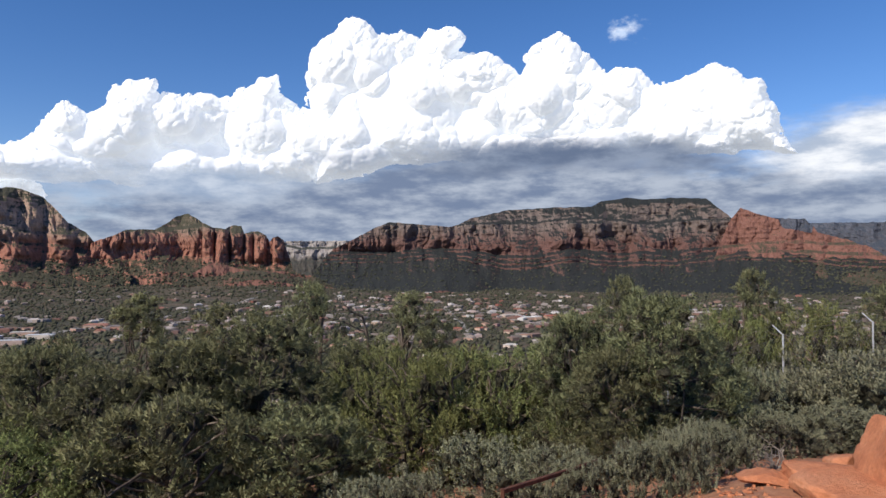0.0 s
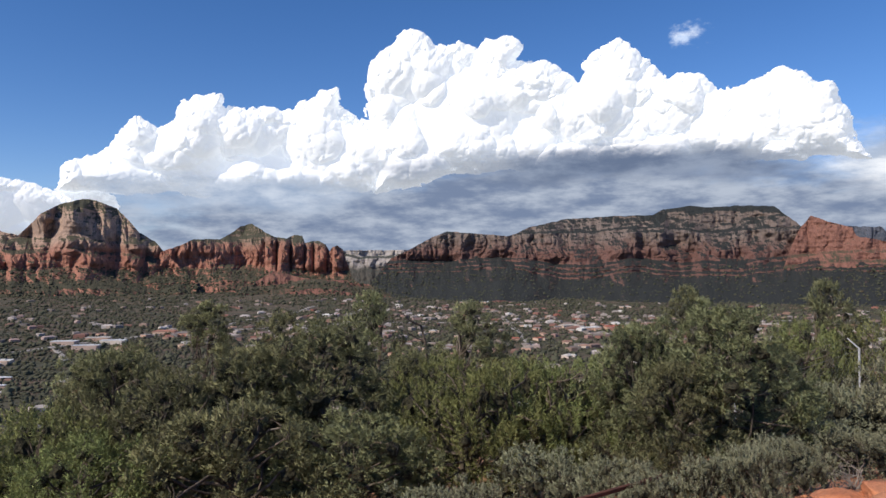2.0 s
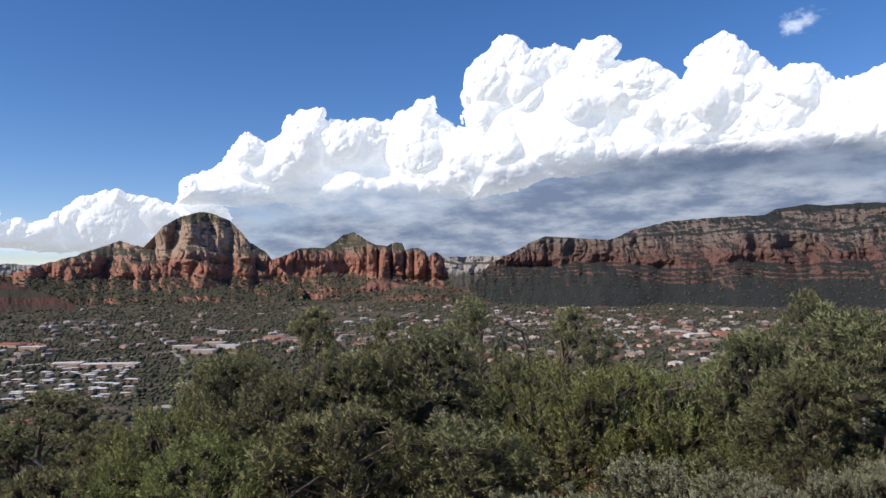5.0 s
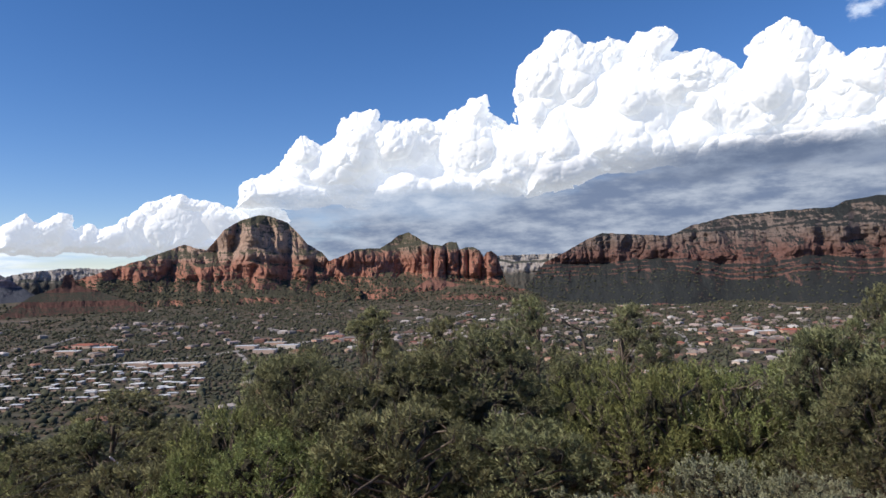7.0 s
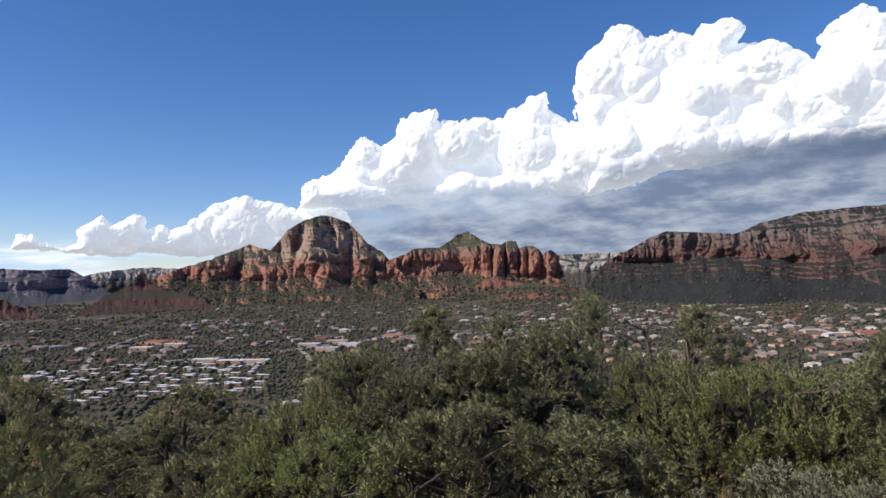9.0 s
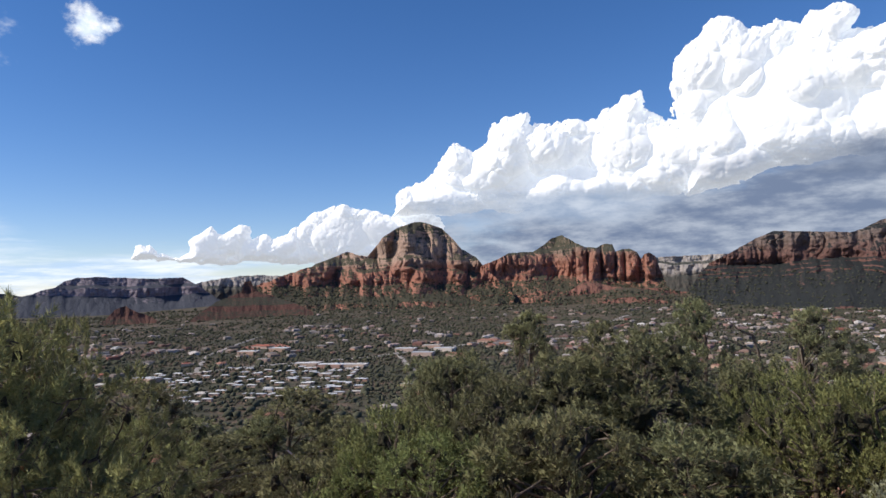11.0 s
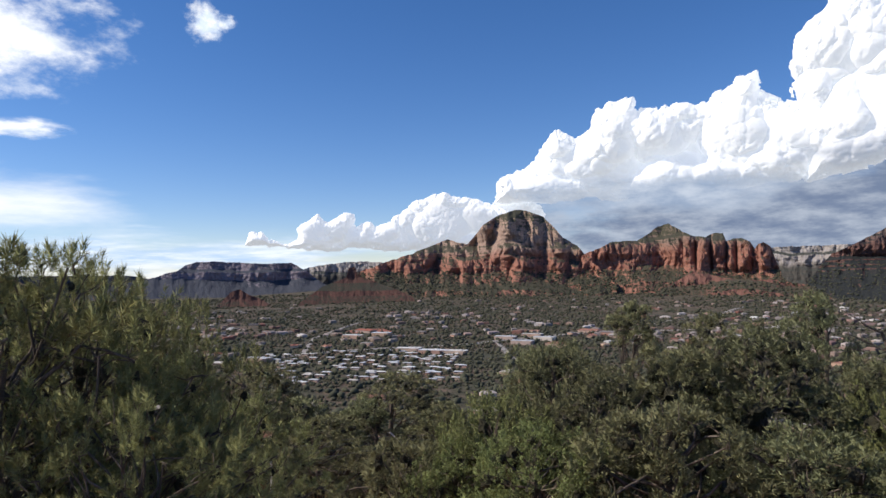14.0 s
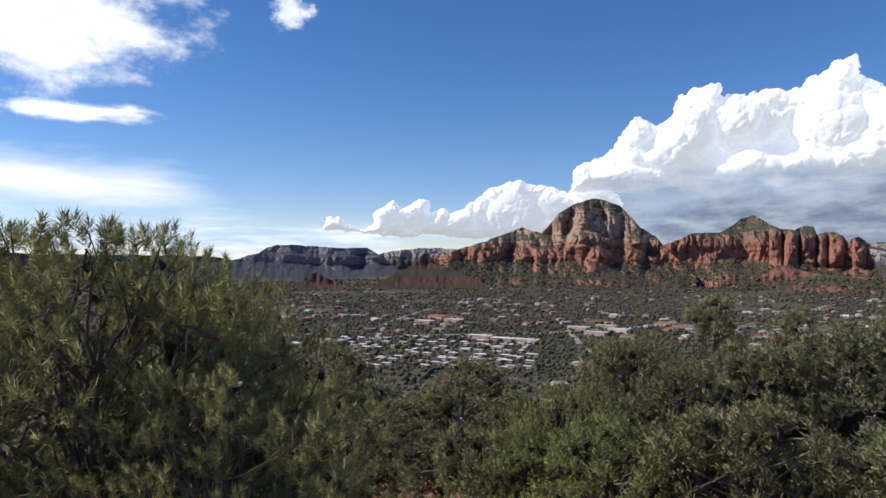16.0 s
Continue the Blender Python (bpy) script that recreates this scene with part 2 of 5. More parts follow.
def build_ground():
    az = np.radians(np.linspace(-180, 180, 360, endpoint=False))
    r = np.concatenate([[0.02], np.geomspace(0.4, 4960, 160)])
    # the centre of the rings lies a little behind the standing place
    A, R = np.meshgrid(az, r, indexing="ij")
    x, y = -np.sin(A) * R, np.cos(A) * R - 0.5
    v = np.stack([x, y, ground_z(x, y)], -1).reshape(-1, 3)
    f = grid_faces(360, 161, True)[:, ::-1]
    tagged(new("ground", np_mesh("ground", v, f, GROUND, True)), "red soil slope falling to a wooded valley floor", "ground", kind="structure")


build_ground()


# ---- rock massifs ----
def massif(name, crest, toe, strata, rock, label, category="mountain", spur=(300, 90), column=(70, 26), rough=8.0, zb=-125, cols=700, rows=110, back=450, seed=1, bulge=0.0, cuts=(), wooded=-200, furrow=22, warp=70, pillars=(), domes=(), ledge=24.0):
    """A terraced rock mass: crest as (azimuth, elevation) in degrees, toe its foot's distance, strata as (height, run)
    pairs from the foot up: how far back the face stands at each height."""
    ca, ce = (np.array(c) for c in zip(*sorted(crest)))
    a = np.linspace(ca[0], ca[-1], cols)
    el = np.interp(a, ca, ce)
    sz, sr = (np.array(c, float) for c in zip(*strata))
    mid, half = (ca[0] + ca[-1]) / 2, (ca[-1] - ca[0]) / 2
    foot = toe + bulge * ((a - mid) / half) ** 2

    def face(az, z):
        s = np.radians(az) * toe
        cliff = np.clip((np.interp(z + 8, sz, sr) - np.interp(z - 8, sz, sr)) / 16.0, 0.05, 3.0)
        steep = 1 / (1 + 0.7 * cliff)
        out = np.interp(z + warp * (fbm(s / 260, z / 400, 0, 4, seed + 30) - 0.5), sz, sr)
        out = out - spur[1] * 2 * np.clip((z + 70) / 110, 0.22, 1) * (billow(s / spur[0], z / 600, 0.5, 3, seed) - 0.4)
        out = out + spur[1] * 0.8 * (fbm(s / 90, z / 120, 0.5, 3, seed + 5) - 0.5)
        out = out - furrow * 2 * np.clip((z + 70) / 110, 0.3, 1) * (billow(s / 120, z / 190, 0.9, 3, seed + 60) - 0.4)
        bent = s + 70 * (fbm(s / 130, z / 80, 0.6, 3, seed + 80) - 0.5)
        out = out - column[1] * 1.6 * steep * (billow(bent / column[0], z / 230, 0.3, 3, seed + 9) - 0.4)
        out = out - column[1] * 0.6 * steep * (billow(bent / (0.37 * column[0]), z / 110, 0.7, 3, seed + 13) - 0.4)
        out = out + rough * 2 * (fbm(s / 15, z / 20, 0.2, 3, seed + 17) - 0.5)
        # thin ledges, each set a little further back
        step = (z + 60 * fbm(s / 110, z / 60, 0.4, 4, seed + 70)) / ledge
        out = out + 0.2 * ledge * (np.floor(step) + np.clip((step - np.floor(step)) * 3.0 - 2.0, 0, 1) - step) * np.clip((z + 40) / 60, 0, 1)
        for at, wide, z0, deep_in in domes:
            out = out + deep_in * np.minimum(1.6, ((az - at) / wide) ** 2) * np.clip((z - z0) / 70, 0, 1)
        for at, wide, deep_in in pillars:
            q = np.clip(1 - ((az - at) / wide) ** 2, 0, 1)
            out = out - 0.75 * deep_in * np.sqrt(q) * np.clip((z + 10) / 40, 0, 1)
        return out

    top = np.full(cols, 60.0)
    for _ in range(12):
        top = 0.5 * top + 0.5 * (1.6 + (foot + face(a, top)) * np.tan(np.radians(el)))
    top = top + rough * 0.9 * (fbm(np.radians(a) * toe / 22, 0, 0.7, 3, seed + 40) - 0.5) * 1.5
    top = np.maximum(top, zb + 6)
    v = np.linspace(0, 1, rows)
    z = zb + (top[:, None] - zb) * v[None]
    A = np.repeat(a[:, None], rows, 1)
    R = foot[:, None] + face(A, z)
    w = np.linspace(0, 1, 16)[1:]
    zback = zb + (top[:, None] - zb) * (1 - w[None] ** 1.5)
    Rback = R[:, -1:] + back * w[None] + 25 * (fbm(A[:, :15] * 3, zback / 60, 0, 3, seed + 3) - 0.5)
    Z, R, A = np.concatenate([z, zback], 1), np.concatenate([R, Rback], 1), np.repeat(a[:, None], rows + 15, 1)
    A = np.radians(A)
    vts = np.stack([-np.sin(A) * R, np.cos(A) * R, Z], -1).reshape(-1, 3)
    faces = grid_faces(cols, rows + 15)
    ob = new(name)
    ob.location = vts[len(vts) // 2] * np.array([1, 1, 0]) + np.array([0, 0, zb])
    vts = vts - np.array(ob.location)
    height = vts[faces[:, 0], 2] + zb
    # foot, cliff band and cap as parts of the mass
    band = np.digitize(height, cuts) if cuts else np.zeros(len(faces), int)
    for i in range(len(cuts) + 1):
        own = faces[band == i]
        if len(own):
            used, index = np.unique(own, return_inverse=True)
            part(("talus_slope", "cliff_band", "summit")[i] if cuts else "rock_face", np_mesh(name, vts[used], index.reshape(own.shape), rock, False), ob)
    zz = Z[:, :rows]
    ok = (zz > -105) & (zz < wooded)
    WOODED.append(np.stack([-np.sin(A[:, :rows][ok]) * R[:, :rows][ok], np.cos(A[:, :rows][ok]) * R[:, :rows][ok], zz[ok]], -1))
    return tagged(ob, label, category)


WOODED = []


WILSON = [(10.6, -0.6), (9.04, 1.33), (7.43, 2.08), (5.81, 2.97), (4.41, 3.54), (2.07, 3.32), (-0.75, 3.13), (-2.63, 3.92), (-5.44, 4.52), (-8.91, 4.67), (-12.10, 4.71), (-12.99, 5.15),
          (-14.99, 5.38), (-16.30, 5.21), (-18.86, 5.27), (-20.94, 5.16), (-21.67, 4.53), (-22.68, 3.63), (-24.13, 2.09), (-26.80, 0.79), (-33, 0.3), (-40, 0.0)]
massif("mesa", WILSON, 2750, [(-125, 0), (-60, 420), (0, 630), (8, 640), (20, 690), (28, 696), (45, 750), (52, 756), (66, 800), (150, 835), (215, 855), (226, 900), (320, 1010), (340, 1070), (420, 1300)], SHADED_MESA_ROCK,
       "broad flat-topped mesa of red and buff sandstone, its foot wooded, cloud shade put into its colour", spur=(420, 95), furrow=36, warp=80, column=(95, 50), cols=900, rows=100, back=250, seed=4, cuts=(15, 215), wooded=40)
massif("sandstone_fin", [(-21.4, 0.2), (-22.2, 2.4), (-22.63, 3.41), (-23.36, 4.34), (-24.53, 3.88), (-25.99, 3.41), (-26.21, 2.81), (-27.56, 2.45), (-28.14, 2.35), (-28.29, 2.85), (-28.51, 2.35), (-30.43, 1.78), (-31.97, 1.15), (-34, -0.3)],
       2950, [(-125, 0), (-40, 300), (10, 470), (40, 490), (55, 530), (85, 550), (100, 590), (260, 650)], LOW_ROCK,
       "bare red sandstone fin on stepped ledges", "rock formation", spur=(260, 60), column=(80, 22), cols=420, rows=90, back=160, seed=12, cuts=(20,), wooded=10)
massif("distant_mesa", [(-22, 2.6), (-24.14, 3.38), (-25.50, 3.51), (-27.75, 3.36), (-28.29, 2.76), (-29.01, 2.42), (-30, 1.0)], 4150, [(-125, 0), (60, 60), (130, 110), (300, 150)], HAZED_SKYLINE,
       "wooded mesa top, dark shade and blue haze put into its colour", spur=(300, 30), cols=160, rows=50, back=100, seed=15)
massif("distant_plateau", [(-24, 2.9), (-28.30, 3.05), (-32.76, 3.00), (-38, 3.0), (-48, 2.6)], 4380, [(-125, 0), (60, 60), (130, 110), (300, 150)], HAZED_SKYLINE,
       "long level plateau on the skyline, blue-grey haze put into its colour", spur=(500, 30), cols=160, rows=50, back=100, seed=16)
massif("pale_cliff", [(15.5, 1.4), (13.88, 1.67), (12.95, 1.89), (10.66, 1.93), (7.95, 1.96), (5, 1.8)], 4200, [(-125, 0), (20, 160), (40, 190), (105, 200), (120, 260), (200, 280)], PALE_ROCK,
       "distant canyon wall of pale banded limestone", spur=(300, 40), column=(60, 20), cols=260, rows=80, back=100, seed=18)
COFFEE = [(30, -0.6), (28.4, 0.6), (27.45, 1.18), (26.75, 1.78), (25.58, 2.19), (24.64, 2.64), (22.76, 2.67), (21.82, 3.22), (21.10, 3.77), (20.30, 3.99), (19.37, 3.41), (18.53, 2.93), (17.59, 2.82), (17.03, 3.09), (16.32, 3.12),
          (16.10, 2.51), (15.73, 2.60), (15.02, 2.68), (14.43, 2.38), (14.11, 1.82), (13.87, 2.19), (13.50, 2.32), (13.04, 2.03), (12.78, 1.19), (12.31, -0.22), (11.6, -1.2)]
massif("spired_ridge", COFFEE, 3080, [(-125, 0), (-50, 130), (-5, 300), (12, 345), (25, 380), (150, 420), (170, 440), (190, 520), (300, 680)], RIDGE_ROCK,
       "red sandstone ridge with rounded spires at its end", spur=(340, 75), column=(62, 40), cols=700, rows=115, domes=((20.4, 2.6, 150, 60),), pillars=((13.45, 0.42, 90), (14.85, 0.5, 80), (15.75, 0.32, 60), (16.65, 0.5, 90), (17.8, 0.5, 80), (18.8, 0.45, 70)), back=150, seed=21, cuts=(12, 180), wooded=20)
massif("red_ledge", [(23, -2.2), (21.65, -1.62), (20.00, -0.71), (18.58, 0.11), (17.64, 0.01), (16.25, -0.39), (13.01, -0.58), (10.72, -0.93), (9.83, -1.31), (8.5, -2.2)], 2880, [(-125, 0), (-80, 60), (-45, 180), (-25, 200), (60, 330)], LOW_ROCK,
       "low red sandstone ledges below the spires", "rock formation", spur=(200, 50), column=(60, 14), cols=360, rows=60, back=120, seed=25, wooded=-35)
BUTTE = [(49, -2.0), (47.2, -1.2), (46.3, 0.1), (45.34, 0.50), (43.17, 1.26), (40.93, 1.99), (39.04, 2.74), (38.10, 3.09), (36.46, 2.64), (36.03, 3.09), (35.14, 4.23), (33.80, 5.01), (32.45, 5.47), (31.55, 5.38), (30.18, 4.83), (29.27, 3.90),
         (28.59, 3.06), (27.44, 2.44), (26.75, 1.55), (25.60, 0.46), (24.4, -0.8)]
massif("butte", BUTTE, 2950, [(-125, 0), (-62, 120), (-30, 260), (20, 400), (34, 415), (85, 440), (100, 475), (140, 490), (155, 520), (235, 560), (290, 610), (340, 700), (420, 860)], BUTTE_ROCK,
       "domed sandstone butte, buff above red cliffs, scrub on its ledges", spur=(300, 135), furrow=36, domes=((32.2, 4.6, 120, 95),), column=(95, 50), cols=850, rows=125, back=250, seed=31, cuts=(20, 158), wooded=25)
massif("far_mesa", [(68, -1.6), (64.98, -0.55), (62.6, -0.05), (61.43, 0.12), (60.4, 0.5), (59.58, 0.67), (59.0, 1.12), (58.11, 1.40), (56.9, 1.42), (55.53, 1.34), (52.89, 1.22), (50.87, 1.29), (49.74, 0.63), (48.38, -0.41), (47, -1.2)], 3900, [(-125, 0), (-40, 240), (0, 330), (45, 350), (60, 390), (140, 430)], HAZED_MESA,
       "long mesa with steep sides, blue shade and haze put into its colour", spur=(380, 60), column=(110, 9), furrow=8, rough=6, warp=50, ledge=16, cols=500, rows=80, back=100, seed=37, cuts=(0, 45))
massif("pale_cliff", [(52, 0.2), (50.20, 0.54), (49.51, 0.90), (46.52, 1.33), (43.72, 1.29), (42.32, 0.90), (40, 0.5)], 4250, [(-125, 0), (10, 120), (30, 160), (80, 172), (160, 230)], PALE_ROCK,
       "distant canyon wall of pale banded limestone", spur=(300, 40), column=(60, 20), cols=240, rows=70, back=100, seed=39)
massif("distant_plateau", [(92, 0.3), (80, 0.45), (70.47, 0.38), (65.94, 0.40), (63.03, 0.36), (61.02, 0.03), (58, -0.4)], 4500, [(-125, 0), (200, 150)], HAZED_SKYLINE,
       "long level plateau on the skyline, blue-grey haze put into its colour", spur=(500, 30), cols=160, rows=40, back=100, seed=41)
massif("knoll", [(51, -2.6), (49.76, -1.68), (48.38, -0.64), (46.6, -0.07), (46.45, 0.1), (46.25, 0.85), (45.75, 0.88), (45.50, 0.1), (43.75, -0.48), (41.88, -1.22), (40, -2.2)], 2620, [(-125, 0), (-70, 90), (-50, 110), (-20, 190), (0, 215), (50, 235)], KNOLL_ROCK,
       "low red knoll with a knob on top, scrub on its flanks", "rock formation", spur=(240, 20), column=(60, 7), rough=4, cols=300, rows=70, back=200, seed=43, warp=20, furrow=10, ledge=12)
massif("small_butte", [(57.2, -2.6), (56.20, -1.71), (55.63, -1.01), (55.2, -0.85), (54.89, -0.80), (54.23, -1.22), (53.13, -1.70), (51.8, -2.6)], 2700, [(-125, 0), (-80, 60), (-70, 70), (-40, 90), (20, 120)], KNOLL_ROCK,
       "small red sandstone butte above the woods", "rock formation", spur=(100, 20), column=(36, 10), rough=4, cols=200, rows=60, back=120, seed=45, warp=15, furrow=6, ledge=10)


# ---- clouds ----
def cloud_material(name, glow):
    m, n, l, b = material(name, 1.0)
    b.inputs["Base Color"].default_value = (0.6, 0.6, 0.6, 1)
    b.inputs["Specular IOR Level"].default_value = 0.0
    # this glow stands in for sunlight scattered within the cloud
    b.inputs["Emission Color"].default_value = (0.86, 0.92, 1.0, 1)
    b.inputs["Emission Strength"].default_value = glow
    return m


CLOUD = cloud_material("cumulus", 0.43)


def unit(v):
    return v / np.maximum(1e-9, np.linalg.norm(v, axis=-1, keepdims=True))


def icosphere(sub):
    bm = bmesh.new()
    bmesh.ops.create_icosphere(bm, subdivisions=sub, radius=1)
    v = np.array([x.co[:] for x in bm.verts])
    f = np.array([[y.index for y in x.verts] for x in bm.faces])
    bm.free()
    return v, f


ICO = {s: icosphere(s) for s in (1, 2, 3, 5)}
ICO[0] = (np.array([(1, 0, 0), (-1, 0, 0), (0, 1, 0), (0, -1, 0), (0, 0, 1), (0, 0, -0.6)], float),
          np.array([(0, 2, 4), (2, 1, 4), (1, 3, 4), (3, 0, 4), (2, 0, 5), (1, 2, 5), (3, 1, 5), (0, 3, 5)]))


def puffs(u, w, size, seed):
    """Rounded heads crowding one another, some standing before the rest: the height of the foremost."""
    best = np.zeros_like(u)
    i, j = np.floor(u / size), np.floor(w / size)
    for a in (-1, 0, 1):
        for b in (-1, 0, 1):
            ci, cj = i + a, j + b
            cx = (ci + lattice(ci, cj, ci * 0, seed)) * size
            cy = (cj + lattice(ci, cj, ci * 0 + 7, seed)) * size
            rad = size * (0.45 + 0.55 * lattice(ci, cj, ci * 0 + 13, seed) ** 2)
            fore = 0.5 + 0.5 * lattice(ci, cj, ci * 0 + 17, seed)
            best = np.maximum(best, fore * np.sqrt(np.clip(1 - ((u - cx) ** 2 + (w - cy) ** 2) / rad ** 2, 0, 1)))
    return best


def heap_cloud(name, crest, dist, base, label, seed, step=0.055, deep=2.6, heads=(6.0, 3.1, 1.7, 0.9, 0.45, 0.22), ragged=1.0):
    """A heap cloud under a crest line of (azimuth, elevation) in degrees: swelling heads upon heads, a flatter base. base: its foot, as pairs too."""
    c = np.array(crest)
    ba, be = np.array(sorted(base)).T
    a0, a1, e1 = c[:, 0].min() - 0.6, c[:, 0].max() + 0.6, c[:, 1].max() + 0.7
    na, ne = int((a1 - a0) / step) + 1, int((e1 - be.min() + 1.0) / step) + 1
    U, W = np.meshgrid(np.linspace(a0, a1, na), np.linspace(be.min() - 1.0, e1, ne), indexing="ij")
    # how far inside the crest line each place lies
    near, inside = np.full(U.shape, 99.0), np.zeros(U.shape, int)
    ring = np.concatenate([c, [(c[-1, 0], be.min() - 3), (c[0, 0], be.min() - 3)]])
    for k in range(len(ring)):
        p, q = ring[k], ring[(k + 1) % len(ring)]
        d = q - p
        t = np.clip(((U - p[0]) * d[0] + (W - p[1]) * d[1]) / max(1e-9, d @ d), 0, 1)
        if k < len(c) - 1:
            near = np.minimum(near, np.hypot(U - p[0] - t * d[0], W - p[1] - t * d[1]))
        cross = (p[1] > W) != (q[1] > W)
        inside ^= (cross & (U < p[0] + (W - p[1]) * d[0] / (d[1] if abs(d[1]) > 1e-9 else 1e-9))).astype(int)
    F = np.where(inside == 1, near, -near)
    wu, ww = U + 0.5 * (fbm(U / 1.3, W / 1.3, 0, 3, seed) - 0.5), W + 0.5 * (fbm(U / 1.3, W / 1.3, 5.5, 3, seed + 4) - 0.5)
    bulge = np.zeros_like(U)
    for k, h in enumerate(heads):
        q = puffs(wu, ww, h, seed + 20 + k)
        lively = np.clip(2.4 * fbm(U / (3 * h + 1), W / (3 * h + 1), 0.5 + k, 2, seed + 40) - 0.6, 0.1, 1)
        bulge += (0.3 if h > 2.5 else 0.17 if h > 0.5 else 0.1) * h * q * (1.0 if h > 2.5 else lively)
        if h < 2:
            F += ragged * 0.24 * h * (q - 0.4)
    low = W - np.interp(U, ba, be) + 0.9 * (fbm(U / 2.2, W / 1.2, 0.3, 4, seed + 9) - 0.5) + 0.3 * (fbm(U / 0.5, W / 0.4, 0.3, 3, seed + 11) - 0.5)
    F = np.minimum(F, low * 1.1)
    G = np.clip(F, 0, None)
    T = np.sqrt(np.minimum(G, deep) * (2 * deep - np.minimum(G, deep))) + bulge * np.sqrt(np.clip(G / 0.5, 0, 1))
    k = dist * math.tan(radians(1))
    keep = F > -0.04
    cell = keep[:-1, :-1] & keep[1:, :-1] & keep[1:, 1:] & keep[:-1, 1:]
    faces = grid_faces(na, ne)[cell.ravel()]
    A, E = np.radians(U), np.radians(W)
    cloud = new(name)
    cloud.location = polar(float(c[:, 0].mean()), dist, 300)
    for side, thick in (("sunlit_side", -T * k), ("far_side", 0.6 * T * k)):
        R = dist + thick
        v = np.stack([-np.sin(A) * R, np.cos(A) * R, 1.6 + R * np.tan(E)], -1).reshape(-1, 3) - np.array(cloud.location)
        own = faces[:, ::-1]
        if side == "far_side":
            i, j = np.meshgrid(np.arange(0, na - 5, 5), np.arange(0, ne - 5, 5), indexing="ij")
            deep_in = F > 0.35
            p = (i * ne + j)[deep_in[i, j] & deep_in[i + 5, j] & deep_in[i, j + 5] & deep_in[i + 5, j + 5]]
            own = np.stack([p, p + 5 * ne, p + 5 * ne + 5, p + 5], 1)
        used, index = np.unique(own, return_inverse=True)
        part(side, np_mesh(side, v[used], index.reshape(own.shape), CLOUD, True), cloud)
    return tagged(cloud, label, "cloud")


heap_cloud("cumulus_cloud", [(10.43, 6.85), (11.05, 12.69), (11.52, 15.09), (10.93, 16.84), (9.56, 17.98), (8.65, 19.08), (7.49, 19.76), (6.55, 19.46), (5.62, 18.48), (4.44, 18.25), (3.5, 18.61), (1.85, 18.12), (1.14, 18.98), (-0.28, 19.16), (-1.79, 18.38), (-0.75, 17.09), (-3.11, 16.98), (-4.06, 17.1), (-5.46, 15.98), (-6.4, 15.38), (-6.87, 16.59),
                             (-8.03, 17.84), (-9.42, 18.41), (-10.57, 18.01), (-11.93, 16.79), (-12.6, 15.76), (-13.49, 15.2), (-14.16, 15.5), (-15.93, 15.38), (-16.79, 14.46), (-18.08, 13.81), (-19.35, 14.34), (-20.61, 15.07), (-21.64, 15.26), (-23.05, 14.62), (-23.84, 13.84), (-24.82, 13.82), (-25.31, 12.34), (-26.07, 11.65), (-26.32, 9.78), (-27.24, 7.86)],
           4640, [(12, 6.4), (7, 7.2), (4, 8.2), (-10, 8.7), (-23, 8.6), (-28, 8.2)], "towering white cumulus cloud with a flat grey base", 51)
heap_cloud("cumulus_cloud", [(34.3, 6.3), (34.11, 7.81), (32.74, 8.37), (31.48, 8.52), (30.8, 9.38), (29.93, 10.85), (29.05, 11.62), (28.13, 11.44), (27.39, 11.19), (26.27, 11.83), (25.9, 13.09), (24.55, 13.52), (22.97, 13.88), (22.36, 13.24), (21.14, 13.13), (19.26, 13.16), (17.78, 12.97), (17.14, 13.53), (15.84, 13.96), (14.74, 14.55), (13.63, 14.84), (13.31, 13.25), (12.27, 12.73), (11.14, 12.42), (8.62, 12.34), (5.5, 11), (4.5, 8)],
           4740, [(35, 5.9), (29.35, 6.0), (17.5, 6.3), (11.5, 6.6), (8, 8.0), (4, 11.0)], "white cumulus bank tapering to a low end", 53)
heap_cloud("cumulus_cloud", [(54.31, 2.76), (54.21, 3.56), (53.12, 3.74), (52.59, 3.1), (50.98, 2.78), (50.25, 3.2), (50.36, 4.11), (49.33, 4.88), (48.76, 5.11), (48.19, 4.49), (47.42, 4.76), (46.65, 5.45), (45.86, 5.17), (45.66, 4.1), (45.06, 4.45), (44.45, 4.54), (44.05, 4.2), (42.82, 4.47), (41.98, 5.23), (40.5, 6.28), (38.35, 6.94), (37.47, 6.41), (35.92, 6.33), (34.13, 5.98), (30.93, 6.44), (30, 5.0)],
           4690, [(55, 2.75), (50.5, 2.5), (48, 2.2), (46, 2.6), (43, 2.1), (37.7, 2.3), (30, 3.2)], "row of small white cumulus heads low over the hills", 57, 0.045, 1.0, (2.6, 1.2, 0.6, 0.3, 0.15))


